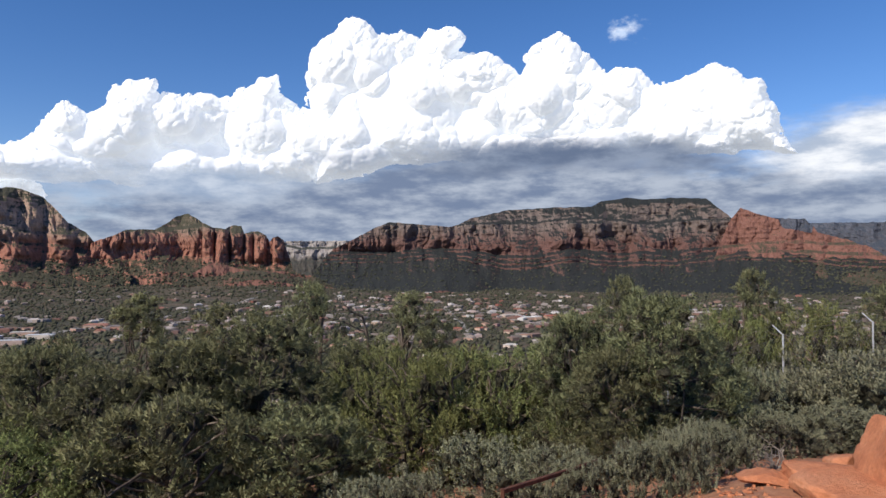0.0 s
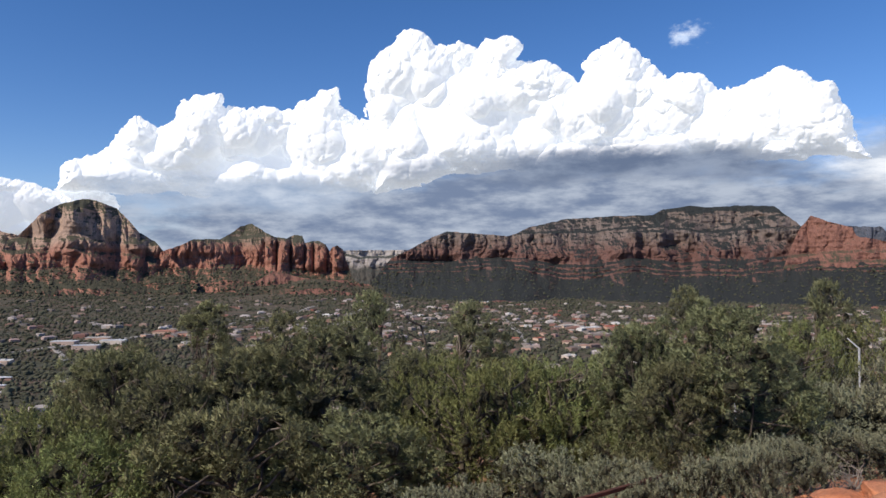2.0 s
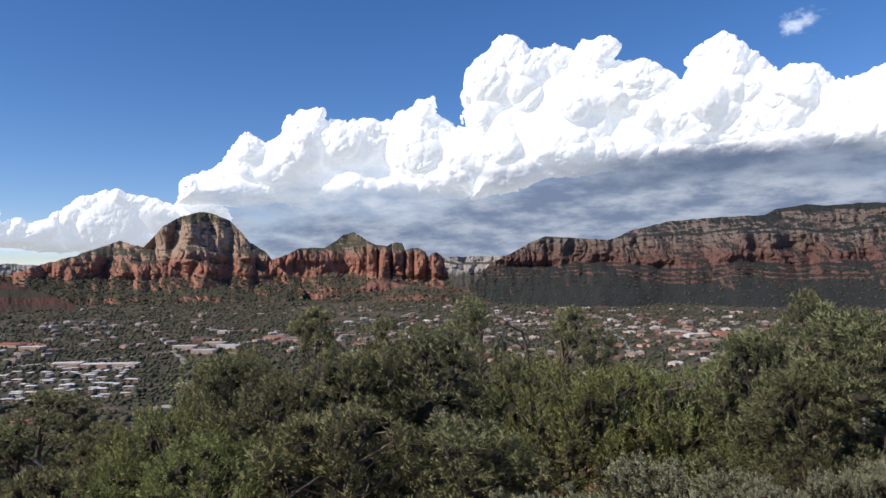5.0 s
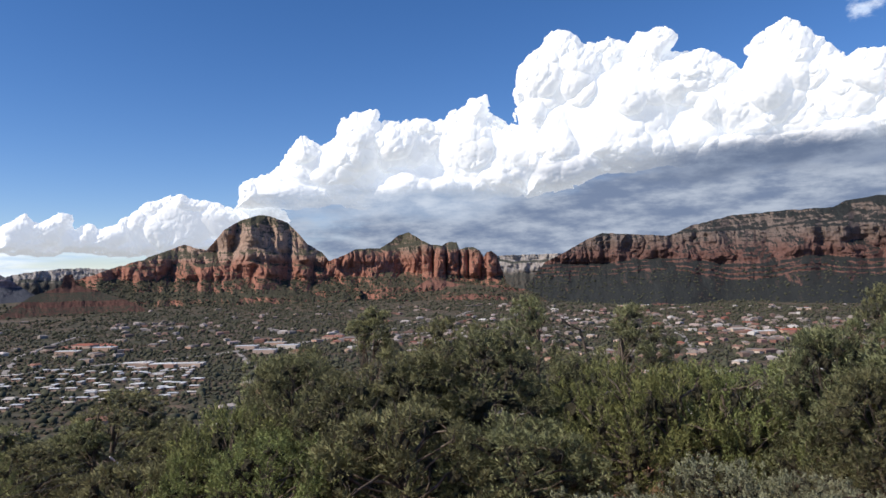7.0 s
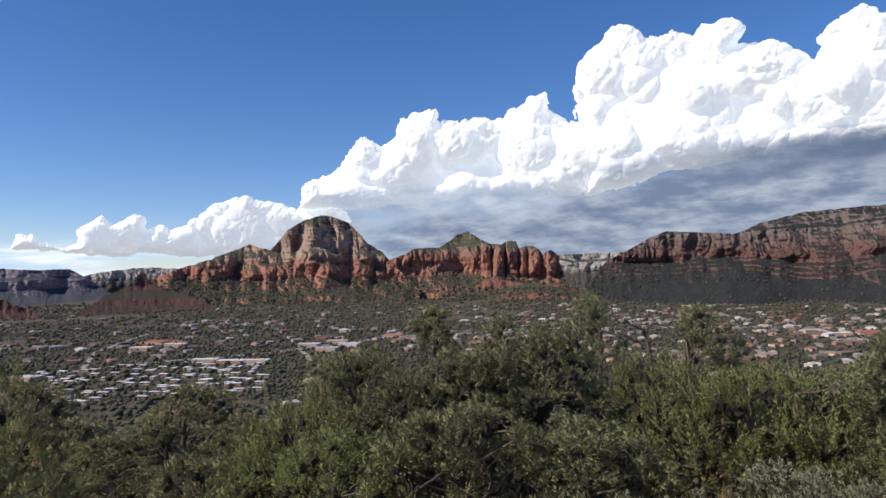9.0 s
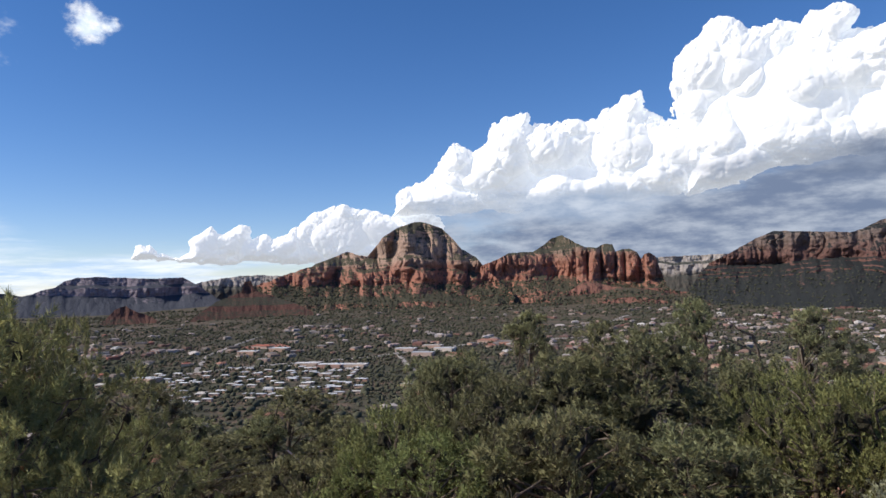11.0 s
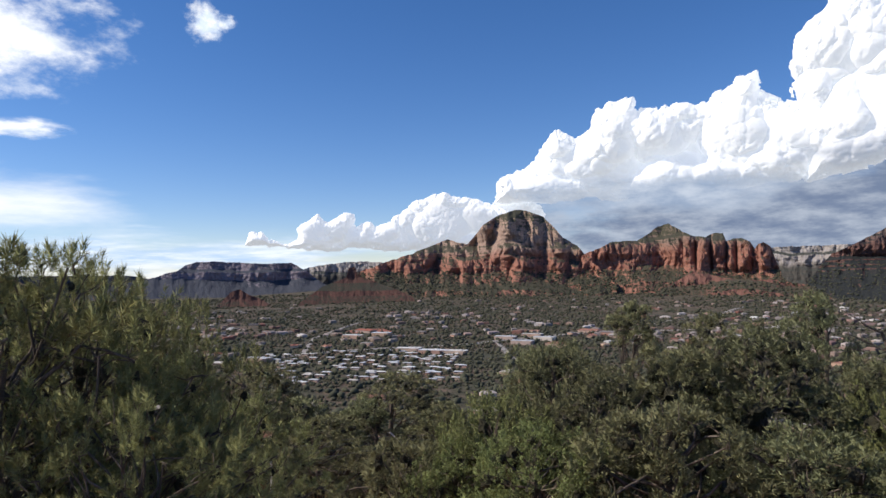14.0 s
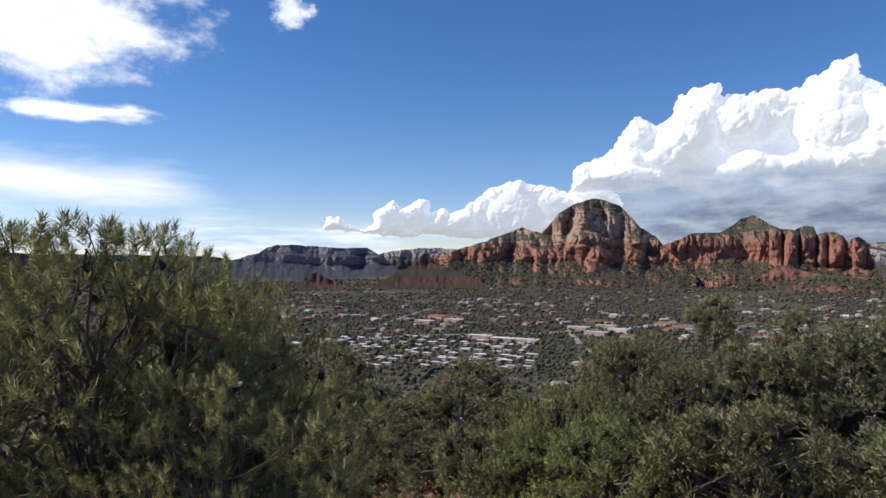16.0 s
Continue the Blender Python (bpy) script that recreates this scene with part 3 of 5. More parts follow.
def veil_material(name, colour, lit, scale, soft, centre, half, ragged=1.6, stretch=(1, 1, 3)):
    """A thin cloud sheet: ragged streaks that thin out to nothing towards its rim. centre and half: degrees of azimuth and elevation."""
    m, n, l, b = material(name, 1.0)
    g = n.new("ShaderNodeNewGeometry")
    sep = n.new("ShaderNodeSeparateXYZ")
    l.new(g.outputs["Position"], sep.inputs[0])
    hor = calc(n, l, "SQRT", calc(n, l, "ADD", calc(n, l, "MULTIPLY", sep.outputs[0], sep.outputs[0]), calc(n, l, "MULTIPLY", sep.outputs[1], sep.outputs[1])))
    el = calc(n, l, "MULTIPLY", calc(n, l, "ARCTAN2", sep.outputs[2], hor), 57.2958)
    az = calc(n, l, "MULTIPLY", calc(n, l, "ARCTAN2", calc(n, l, "MULTIPLY", sep.outputs[0], -1.0), sep.outputs[1]), 57.2958)
    u = calc(n, l, "MULTIPLY", calc(n, l, "SUBTRACT", az, centre[0]), 1.0 / half[0])
    w = calc(n, l, "MULTIPLY", calc(n, l, "SUBTRACT", el, centre[1]), 1.0 / half[1])
    rad = calc(n, l, "SQRT", calc(n, l, "ADD", calc(n, l, "MULTIPLY", u, u), calc(n, l, "MULTIPLY", w, w)))
    vec = coords(n, l, tuple(s / 1000.0 for s in stretch))
    t = noise_tex(n, l, vec, scale, 9, 0.6)
    body = calc(n, l, "SUBTRACT", calc(n, l, "MULTIPLY_ADD", t, ragged, 0.75 - 0.5 * ragged), rad)
    alpha = span(n, l, body, 0.0, soft)
    t2 = noise_tex(n, l, vec, scale * 1.7, 9, 0.62)
    em = n.new("ShaderNodeEmission")
    l.new(mix(n, l, span(n, l, t2, 0.36, 0.66), colour, lit), em.inputs[0])
    tr = n.new("ShaderNodeBsdfTransparent")
    s = n.new("ShaderNodeMixShader")
    l.new(alpha, s.inputs[0])
    l.new(tr.outputs[0], s.inputs[1])
    l.new(em.outputs[0], s.inputs[2])
    l.new(s.outputs[0], n["Material Output"].inputs[0])
    return m


def veil(name, dist, az_lo, az_hi, el_lo, el_hi, mat, label):
    a, e = np.meshgrid(np.radians(np.linspace(az_lo, az_hi, 60)), np.radians(np.linspace(el_lo, el_hi, 16)), indexing="ij")
    v = np.stack([-np.sin(a) * dist, np.cos(a) * dist, 1.6 + dist * np.tan(e)], -1).reshape(-1, 3)
    ob = new(name, np_mesh(name, v, grid_faces(60, 16), mat, True))
    ob.visible_shadow = False
    return tagged(ob, label, "cloud", kind="structure")


DIM, PALE = (0.16, 0.21, 0.32), (0.40, 0.45, 0.54)
veil("backdrop", 4965, -70, 46, -1, 12, veil_material("low_grey_cloud", DIM, PALE, 1.7, 0.25, (-6, 2.0), (62, 11.5), 0.5, (0.8, 0.8, 2.6)), "bank of low blue-grey cloud behind the mesas")
# two glowing grey sheets before the cumulus; their colour puts shade on its base
veil("backdrop", 4120, -44, 20, 3.5, 12, veil_material("dark_cloud_base", (0.12, 0.16, 0.25), (0.25, 0.30, 0.40), 1.7, 0.6, (-9, 8.8), (28, 2.9), 1.2, (0.8, 0.8, 2.2)), "flat blue-grey cloud base under the cumulus")
veil("backdrop", 4130, 0, 42, 2.5, 10, veil_material("grey_cloud_base", (0.27, 0.35, 0.49), (0.52, 0.58, 0.68), 1.9, 0.55, (20, 6.4), (20, 2.7), 1.2, (0.8, 0.8, 2.2)), "flat grey cloud base under the cumulus bank")
veil("backdrop", 4880, -56, -18, 3, 14, veil_material("side_cloud", (0.38, 0.45, 0.57), (0.82, 0.84, 0.88), 1.8, 0.5, (-34, 8.6), (15, 4.6), 1.1, (0.8, 0.8, 2.5)), "grey and white cloud bank beside the cumulus")
veil("backdrop", 4930, 34, 110, -0.5, 5, veil_material("horizon_streaks", (0.46, 0.62, 0.86), (0.86, 0.91, 0.97), 1.6, 0.7, (62, 1.5), (34, 3.2), 1.5, (0.7, 0.7, 6)), "thin white cloud streaks along the horizon")
veil("backdrop", 4900, 56, 110, 1.5, 11, veil_material("high_thin_cloud", (0.85, 0.90, 0.97), (1.0, 1.0, 1.0), 1.2, 0.8, (78, 5.6), (27, 3.6), 1.4, (0.6, 0.6, 3)), "thin white streaks of high cloud")
veil("backdrop", 4890, 60, 112, 8, 30, veil_material("ragged_white_cloud", (0.82, 0.87, 0.95), (1.1, 1.1, 1.1), 2.6, 0.4, (79.5, 17.6), (20.5, 8.8), 1.1, (1, 1, 1.7)), "ragged bright white cloud")
veil("backdrop", 4885, 62, 84, 9, 12.5, veil_material("torn_cloud_strip", (0.85, 0.9, 0.97), (1.05, 1.05, 1.05), 3.0, 0.5, (73, 10.9), (9, 1.2), 1.6, (0.8, 0.8, 2.5)), "torn white strip of cloud")
veil("backdrop", 4880, 52, 63, 15, 25, veil_material("small_ragged_cloud", (0.7, 0.8, 0.95), (1.0, 1.0, 1.0), 6.0, 0.6, (57.2, 19.9), (2.6, 2.2), 1.8, (1, 1, 1.3)), "small ragged white cloud")
veil("backdrop", 4870, -20, -9, 15, 22, veil_material("small_wisps", (0.5, 0.62, 0.84), (0.66, 0.73, 0.88), 9.0, 0.9, (-14.8, 18.4), (2.2, 1.3), 2.4, (1, 1, 1.5)), "faint wisps of cloud")


# ---- trees and shrubs ----
def blades(centres, axes, count, size, length, width, spread, rng):
    """Leaves as narrow diamonds round each centre, leaning along its axis."""
    n = len(centres)
    off = rng.normal(0, 0.5, (n * count, 3))
    c = np.repeat(centres, count, 0) + size * off
    d = unit(np.repeat(axes, count, 0) * 0.7 + unit(off) * 0.8 + 0.6 * spread * rng.normal(0, 1, (n * count, 3)))
    side = unit(np.cross(d, rng.normal(0, 1, (n * count, 3))))
    ln = (length * rng.uniform(0.6, 1.3, n * count))[:, None]
    wd = (width * rng.uniform(0.7, 1.3, n * count))[:, None]
    v = np.stack([c - side * wd, c + side * wd, c + d * ln], 1).reshape(-1, 3)
    f = np.arange(len(v)).reshape(-1, 3)
    return v, f


def tubes(paths, sides=6):
    """Tapered limbs: each path is a list of (place, radius)."""
    vs, fs, count = [], [], 0
    for path in paths:
        p = np.array([q[0] for q in path], float)
        for i, (c, (_, rad)) in enumerate(zip(p, path)):
            d = unit(p[min(i + 1, len(p) - 1)] - p[max(i - 1, 0)])
            s = unit(np.cross(d, (0.31, 0.95, 0.12)))
            t = np.cross(d, s)
            an = np.linspace(0, 2 * math.pi, sides, endpoint=False)
            vs.append(c + rad * (np.cos(an)[:, None] * s + np.sin(an)[:, None] * t))
        k = np.arange(sides)
        for i in range(len(p) - 1):
            a, b = count + i * sides, count + (i + 1) * sides
            fs.append(np.stack([a + k, a + (k + 1) % sides, b + (k + 1) % sides, b + k], 1))
        count += len(p) * sides
    return np.concatenate(vs), np.concatenate(fs)


def limb(a, b, r0, r1, rng, bend=0.12, n=6):
    a, b = np.array(a, float), np.array(b, float)
    off = rng.normal(0, bend * np.linalg.norm(b - a), 3)
    out = []
    for t in np.linspace(0, 1, n):
        out.append((a + (b - a) * t + off * math.sin(math.pi * t) + rng.normal(0, 0.012, 3), r0 + (r1 - r0) * t))
    return out


def tufts(pos, axes, per, length, radius, leaf, width, rng, plume=0.0):
    """Leaves set close along short shoots, so that each shoot reads as one tuft. plume: 0 stands the leaves off, 1 lays them along it."""
    n = len(pos) * per
    size = np.repeat(rng.uniform(0.7, 1.3, len(pos)), per)[:, None]
    ax = np.repeat(axes, per, 0)
    t = rng.uniform(0, 1, n)[:, None]
    radial = unit(np.cross(ax, rng.normal(0, 1, (n, 3))))
    env = np.sqrt(np.clip(1 - (2 * t ** 0.8 - 0.75) ** 2 / 1.7, 0.05, 1))
    root = np.repeat(pos, per, 0) + size * (ax * length * t + radial * radius * env * rng.uniform(0.55, 1.0, (n, 1)))
    out = unit(radial * 0.8 + ax * (1.5 * t - 0.45))
    d = unit(ax * (0.35 + 0.8 * plume) + out * (1.0 - 0.75 * plume) + 0.28 * rng.normal(0, 1, (n, 3)))
    side = unit(np.cross(d, out + 0.35 * rng.normal(0, 1, (n, 3)))) * width * rng.uniform(0.7, 1.3, (n, 1)) * size
    tip = root + d * leaf * rng.uniform(0.65, 1.25, (n, 1)) * size
    v = np.stack([root - side, root + side, tip], 1)
    flip = ((np.cross(v[:, 1] - v[:, 0], v[:, 2] - v[:, 0]) * out).sum(1) < 0)
    v[flip] = v[flip][:, [1, 0, 2]]
    lean = unit(out + 0.3 * rng.normal(0, 1, (n, 3)))
    return v.reshape(-1, 3), np.arange(3 * n).reshape(-1, 3), np.repeat(lean, 3, 0)


def leafy_mesh(v, f, normals, foliage):
    me = np_mesh("crown", v, f, foliage, True)
    me.normals_split_custom_set_from_vertices(normals.tolist())
    return me


TREES, HEADS = {}, {}


def tree_kind(key, height, radius, lobes, per_lobe, per, tuft, leaf, foliage, seed, upright=0.4, bare=0.1, plume=0.0, fat=1.0, thick=1.0, stems=1, cone=0.0, inner=0.18, core=0.42):
    """One tree's meshes: trunk, limbs, and a crown of branch heads set with leaf tufts. tuft: length and radius of a shoot; leaf: length and half width."""
    rng = np.random.default_rng(seed)
    i = np.arange(lobes)
    t = (i + 0.5) / lobes
    env = np.sin(math.pi * (0.16 + 0.78 * t)) ** 0.6 * (1 - cone * t)
    an = i * 2.4 + rng.uniform(-0.6, 0.6, lobes)
    rr = radius * env * np.sqrt(rng.uniform(0.12, 0.8, lobes))
    cs = np.stack([np.cos(an) * rr, np.sin(an) * rr, height * (bare + (0.93 - bare) * t) + rng.uniform(-0.12, 0.12, lobes)], 1)
    rs = radius * fat * rng.uniform(0.15, 0.33, lobes) * (0.6 + 0.4 * env)
    cs, rs = np.concatenate([cs, [(0, 0, height * 0.93)]]), np.append(rs, 0.18 * radius * fat)
    count = np.maximum(8, (per_lobe * (rs / rs.mean()) ** 1.6)).astype(int)
    pick = np.repeat(np.arange(len(cs)), count)
    lean = unit(cs - np.array([0, 0, height * 0.3])) * 0.7 + np.array([0, 0, 0.35])
    d = unit(rng.normal(0, 1, (len(pick), 3)) + lean[pick])
    depth = np.where(rng.random(len(pick)) < inner, rng.uniform(0.2, 0.7, len(pick)), rng.uniform(0.78, 1.1, len(pick)))
    pos = cs[pick] + d * (rs[pick] * depth)[:, None] * np.array([1, 1, 1 + 0.6 * plume])
    pos[:, 2] = np.clip(pos[:, 2], 0.03, height)
    axes = unit(d * (1 - 0.5 * upright) + lean[pick] * 0.3 + np.array([0, 0, 1.3 * upright]) + 0.2 * rng.normal(0, 1, pos.shape))
    v, f, normals = tufts(pos, axes, per, tuft[0], tuft[1], leaf[0], leaf[1], rng, plume)
    tall = height / np.percentile(v[:, 2], 99.7)
    v[:, 2] *= tall
    crown = leafy_mesh(v, f, normals, foliage)
    # lumps within each branch head: dead brown twigs, crown shade put into their colour
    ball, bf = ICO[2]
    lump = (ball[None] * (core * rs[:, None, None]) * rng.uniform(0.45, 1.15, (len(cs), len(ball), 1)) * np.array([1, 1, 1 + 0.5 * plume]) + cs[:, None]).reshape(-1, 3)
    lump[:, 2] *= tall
    inner_foliage = np_mesh("inner_foliage", lump, (bf[None] + (np.arange(len(cs)) * len(ball))[:, None, None]).reshape(-1, 3), TWIG_SHADE)
    trunk, paths = [], []
    for s in range(stems):
        tip = rng.normal(0, 0.12 * radius, 2)
        trunk.append(limb((0.12 * s, 0, -0.5), (tip[0], tip[1], height * 0.82), 0.030 * height ** 0.9 * thick, 0.010 * height ** 0.8 * thick, rng, 0.05, 9))
    for c, r in zip(cs, rs):
        z0 = max(0.05 * height, c[2] * rng.uniform(0.5, 0.85))
        st = trunk[rng.integers(stems)]
        q = min(st, key=lambda s: abs(s[0][2] - z0))[0]
        paths.append(limb(q, c, 0.022 * thick, 0.01 * thick, rng))
        for _ in range(2):
            e = c + unit(rng.normal(0, 1, 3) + np.array([0, 0, 0.3])) * r * rng.uniform(0.8, 1.15)
            paths.append(limb(c, e, 0.009 * thick, 0.003 * thick, rng, 0.1, 4))
    tv, tf = tubes(trunk, 8)
    limbs = []
    for i in range(0, len(paths), 12):
        lv, lf = tubes(paths[i:i + 12], 5)
        limbs.append(np_mesh("limb", lv, lf, BARK, True))
    TREES[key] = (np_mesh("trunk", tv, tf, BARK, True), limbs, crown, inner_foliage, height, radius)
    HEADS[key] = (cs * np.array([1, 1, tall]), rs)


tree_kind("pinyon_full", 3.0, 1.6, 74, 17, 44, (0.095, 0.058), (0.06, 0.0062), PINYON, 61, upright=0.3, bare=0.03, fat=0.85, cone=0.35)
tree_kind("pinyon_dark", 3.1, 1.6, 68, 21, 38, (0.09, 0.045), (0.056, 0.0060), DARK_PINYON, 62, upright=0.35, bare=0.05, fat=0.85, cone=0.25, stems=2)
tree_kind("pinyon_low", 1.6, 1.3, 46, 20, 38, (0.085, 0.045), (0.056, 0.0060), PINYON, 70, upright=0.4, bare=0.05, fat=0.85, cone=0.1, stems=2)
tree_kind("juniper_plume", 2.3, 1.25, 52, 16, 46, (0.24, 0.038), (0.042, 0.0072), JUNIPER_BRIGHT, 63, upright=1.0, bare=0.03, plume=0.75, fat=0.8, stems=2)
tree_kind("juniper_round", 2.9, 1.5, 62, 17, 46, (0.23, 0.050), (0.042, 0.0078), JUNIPER_BRIGHT, 69, upright=0.95, bare=0.03, plume=0.6, fat=0.8, stems=2)
tree_kind("pinyon_slim", 6.2, 0.75, 18, 20, 40, (0.11, 0.05), (0.065, 0.0075), PINYON, 64, upright=0.3, bare=0.72, fat=1.1, thick=1.0)
tree_kind("pinyon_open", 4.6, 1.5, 44, 21, 40, (0.11, 0.05), (0.065, 0.0075), PINYON, 65, upright=0.3, bare=0.2, fat=0.9, cone=0.25)
tree_kind("pine_near", 2.9, 1.7, 120, 14, 66, (0.11, 0.014), (0.052, 0.0027), PINE, 66, upright=0.4, bare=0.06, fat=0.6, thick=0.7, plume=0.25, core=0.15)
tree_kind("shrub", 1.0, 1.0, 26, 20, 34, (0.09, 0.03), (0.028, 0.0075), SCRUB, 67, upright=0.6, bare=0.08, thick=0.4, plume=0.2, stems=2)

LABELS = {"pinyon_full": ("pinyon_pine", "dense olive pinyon pine with rounded needle tufts", "tree"), "pinyon_dark": ("pinyon_pine", "dark olive-green pinyon pine with shaded gaps between its branches", "tree"),
          "pinyon_low": ("pinyon_pine", "low bushy olive pinyon pine close to the ground", "tree"),
          "juniper_plume": ("juniper", "bright green juniper with upright feathery sprays", "tree"), "juniper_round": ("juniper", "bushy bright green juniper with dense rounded sprays", "tree"),
          "pinyon_slim": ("pinyon_pine", "slim pinyon pine with an open crown on a bare stem", "tree"),
          "pinyon_open": ("pinyon_pine", "pinyon pine with loose needle clumps and bare limbs", "tree"), "pine_near": ("pine_tree", "close dark green pine with tufted needles", "tree"),
          "shrub": ("scrub_oak", "grey-green scrub bush with small stiff leaves", "shrub")}


def plant(key, az, el, r, width, turn=None, tall=None):
    """A tree whose top stands at that azimuth and elevation, r metres off, with a crown that many metres across."""
    trunk, limbs, crown, inner_foliage, h, rad = TREES[key]
    p = polar(az, r)
    z = float(ground_z(p.x, p.y)) - 0.05
    height = tall or max(0.6, 1.6 + r * math.tan(radians(el)) - z)
    name, label, category = LABELS[key]
    ob = new(name)
    ob.empty_display_size = 0.2
    ob.location, ob.rotation_euler = (p.x, p.y, z), (0, 0, turn if turn is not None else az * 1.7 + r)
    ob.scale = (width / 2 / rad, width / 2 / rad, height / h)
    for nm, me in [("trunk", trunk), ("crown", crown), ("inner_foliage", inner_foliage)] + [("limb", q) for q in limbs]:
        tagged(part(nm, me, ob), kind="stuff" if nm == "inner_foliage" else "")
    return tagged(ob, label, category, group={"tree": "trees on the slope", "shrub": "scrub on the slope"}[category])


FOREGROUND = [
    ("pinyon_full", 30.6, -5.6, 15, 3.4), ("pinyon_dark", 26.3, -7.2, 11, 3.0), ("pinyon_dark", 14.6, -3.7, 12, 3.8), ("pinyon_full", 20.4, -5.6, 11.5, 3.2),
    ("pinyon_slim", 23.4, -2.2, 22, 1.6), ("pinyon_open", 17.9, -3.1, 20, 2.8), ("pinyon_open", 11.0, -1.5, 20, 3.0), ("pinyon_open", 2.4, -2.3, 19, 3.0),
    ("pinyon_dark", 7.6, -6.1, 14, 3.0), ("juniper_plume", 3.6, -7.0, 11.2, 2.5), ("juniper_plume", -0.8, -7.2, 11.4, 2.5), ("juniper_plume", -5.4, -6.8, 11.6, 2.5),
    ("pinyon_full", -11.0, -3.7, 10.8, 2.2), ("pinyon_full", -17.2, -2.2, 10.2, 2.7), ("pinyon_open", -14.4, -1.0, 12.5, 1.6), ("pinyon_dark", -20.0, -5.2, 12, 2.2),
    ("pinyon_open", -24.3, -0.4, 26, 3.0), ("juniper_round", -22.5, -3.4, 24, 3.6), ("juniper_round", -28.0, -2.8, 25, 4.2), ("pinyon_open", -32.8, -1.4, 24, 3.0),
    ("juniper_round", 34.6, -9.6, 11, 2.6), ("juniper_round", 37.6, -13.0, 10.6, 2.0), ("pinyon_dark", 30.0, -5.6, 13, 3.0), ("pinyon_open", 42.6, -7.8, 19, 4.0), ("pinyon_open", 53.6, -6.7, 19, 3.8),
    ("pinyon_open", 48.3, -11.0, 16, 3.2), ("pinyon_open", 45.5, -9.8, 18, 2.8), ("pinyon_open", 50.5, -9.5, 18, 2.6), ("pinyon_open", 39.0, -10.2, 17, 2.6), ("pinyon_low", 22.0, -10.5, 9, 2.8), ("juniper_round", 31.5, -12.0, 9.5, 2.6), ("pinyon_low", 12.5, -11.5, 9.5, 2.8),
    ("pine_near", 77, 2.5, 5.2, 3.8), ("pine_near", 71, 2.3, 4.8, 2.8), ("pine_near", 67.2, 0.5, 5.4, 2.2), ("pine_near", 61.8, -1.8, 6.0, 2.2), ("pine_near", 65.0, -8.5, 3.8, 1.8), ("pine_near", 57.6, -9.0, 7.0, 2.4),
    ("pinyon_low", -8.5, -8.5, 12, 2.6), ("pinyon_full", -14.0, -6.6, 9.6, 1.9), ("pinyon_low", 42.5, -13.2, 11, 2.4), ("pinyon_low", 56.0, -13, 13, 2.6),
]
for spec in FOREGROUND:
    plant(*spec)
SHRUBS = [(6.7, -17.0, 7.0, 0.9), (2.5, -16.8, 7.2, 1.0), (-3.5, -14.2, 8.0, 1.5), (-8.2, -14.6, 7.8, 1.1), (-24.0, -10.4, 11, 1.7), (-27.5, -7.6, 14, 2.4), (-31.0, -6.0, 14, 2.8), (-29.8, -10.0, 11, 1.7),
          (-22.9, -7.8, 13, 1.8), (-35, -7, 13, 2.6), (-20.5, -12.6, 9.5, 1.2), (-26.3, -12.2, 9.8, 1.3), (-33.5, -10.0, 10.5, 1.6), (-11.9, -15.2, 6.2, 0.8), (-18.6, -16.8, 7.0, 0.7), (-21.4, -15.4, 7.2, 0.8), (-16.4, -16.8, 6.3, 0.7), (-19.6, -17.0, 6.2, 0.6)]


def cone_mesh():
    """A small open cone: rings of blunt scales round an egg."""
    m, n, l, b = material("brown_cone", 0.8)
    t = noise_tex(n, l, coords(n, l), 60.0, 4)
    l.new(ramp(n, l, t, [(0.3, (0.13, 0.05, 0.025)), (0.7, (0.34, 0.14, 0.06))]), b.inputs["Base Color"])
    v, f = ICO[3]
    an, z = np.arctan2(v[:, 1], v[:, 0]), v[:, 2]
    k = 1 + 0.28 * np.abs(np.sin(3 * an + 8 * z)) * (1 - z ** 2)
    return np_mesh("cone", v * np.stack([k * 0.026, k * 0.026, np.full(len(k), 0.036)], 1), f, m)


CONE = cone_mesh()
g = np.random.default_rng(68)
for tree in [o for o in scene.objects if o.name.startswith("pine_tree")][:5]:
    for _ in range(9):
        c = part("cone", CONE, tree, "open brown pine cone")
        k = g.integers(len(HEADS["pine_near"][1]))
        c.location = HEADS["pine_near"][0][k] + unit(g.normal(0, 1, 3)) * HEADS["pine_near"][1][k] * 0.9
        c.rotation_euler = tuple(g.uniform(0, 3, 3))
for az, el, r, w in SHRUBS:
    plant("shrub", az, el, r, w)


# ---- woods and town in the valley ----
def clump_field(name, places, sizes, sub, mat, label, seed, flat=0.75):
    """Far tree crowns as ragged clumps, one object."""
    rng = np.random.default_rng(seed)
    v, f = ICO[sub]
    n = len(places)
    p = v[None] * rng.uniform(0.5, 1.45, (n, len(v), 1)) * rng.uniform(0.75, 1.3, (n, 1, 3)) * sizes[:, None, None] * np.array([1, 1, flat]) + places[:, None] + np.array([0, 0, 1]) * (sizes * flat * 0.6)[:, None, None]
    fs = f[None] + (np.arange(n) * len(v))[:, None, None]
    return tagged(new(name, np_mesh(name, p.reshape(-1, 3), fs.reshape(-1, 3), mat, True)), label, "woodland", kind="stuff")


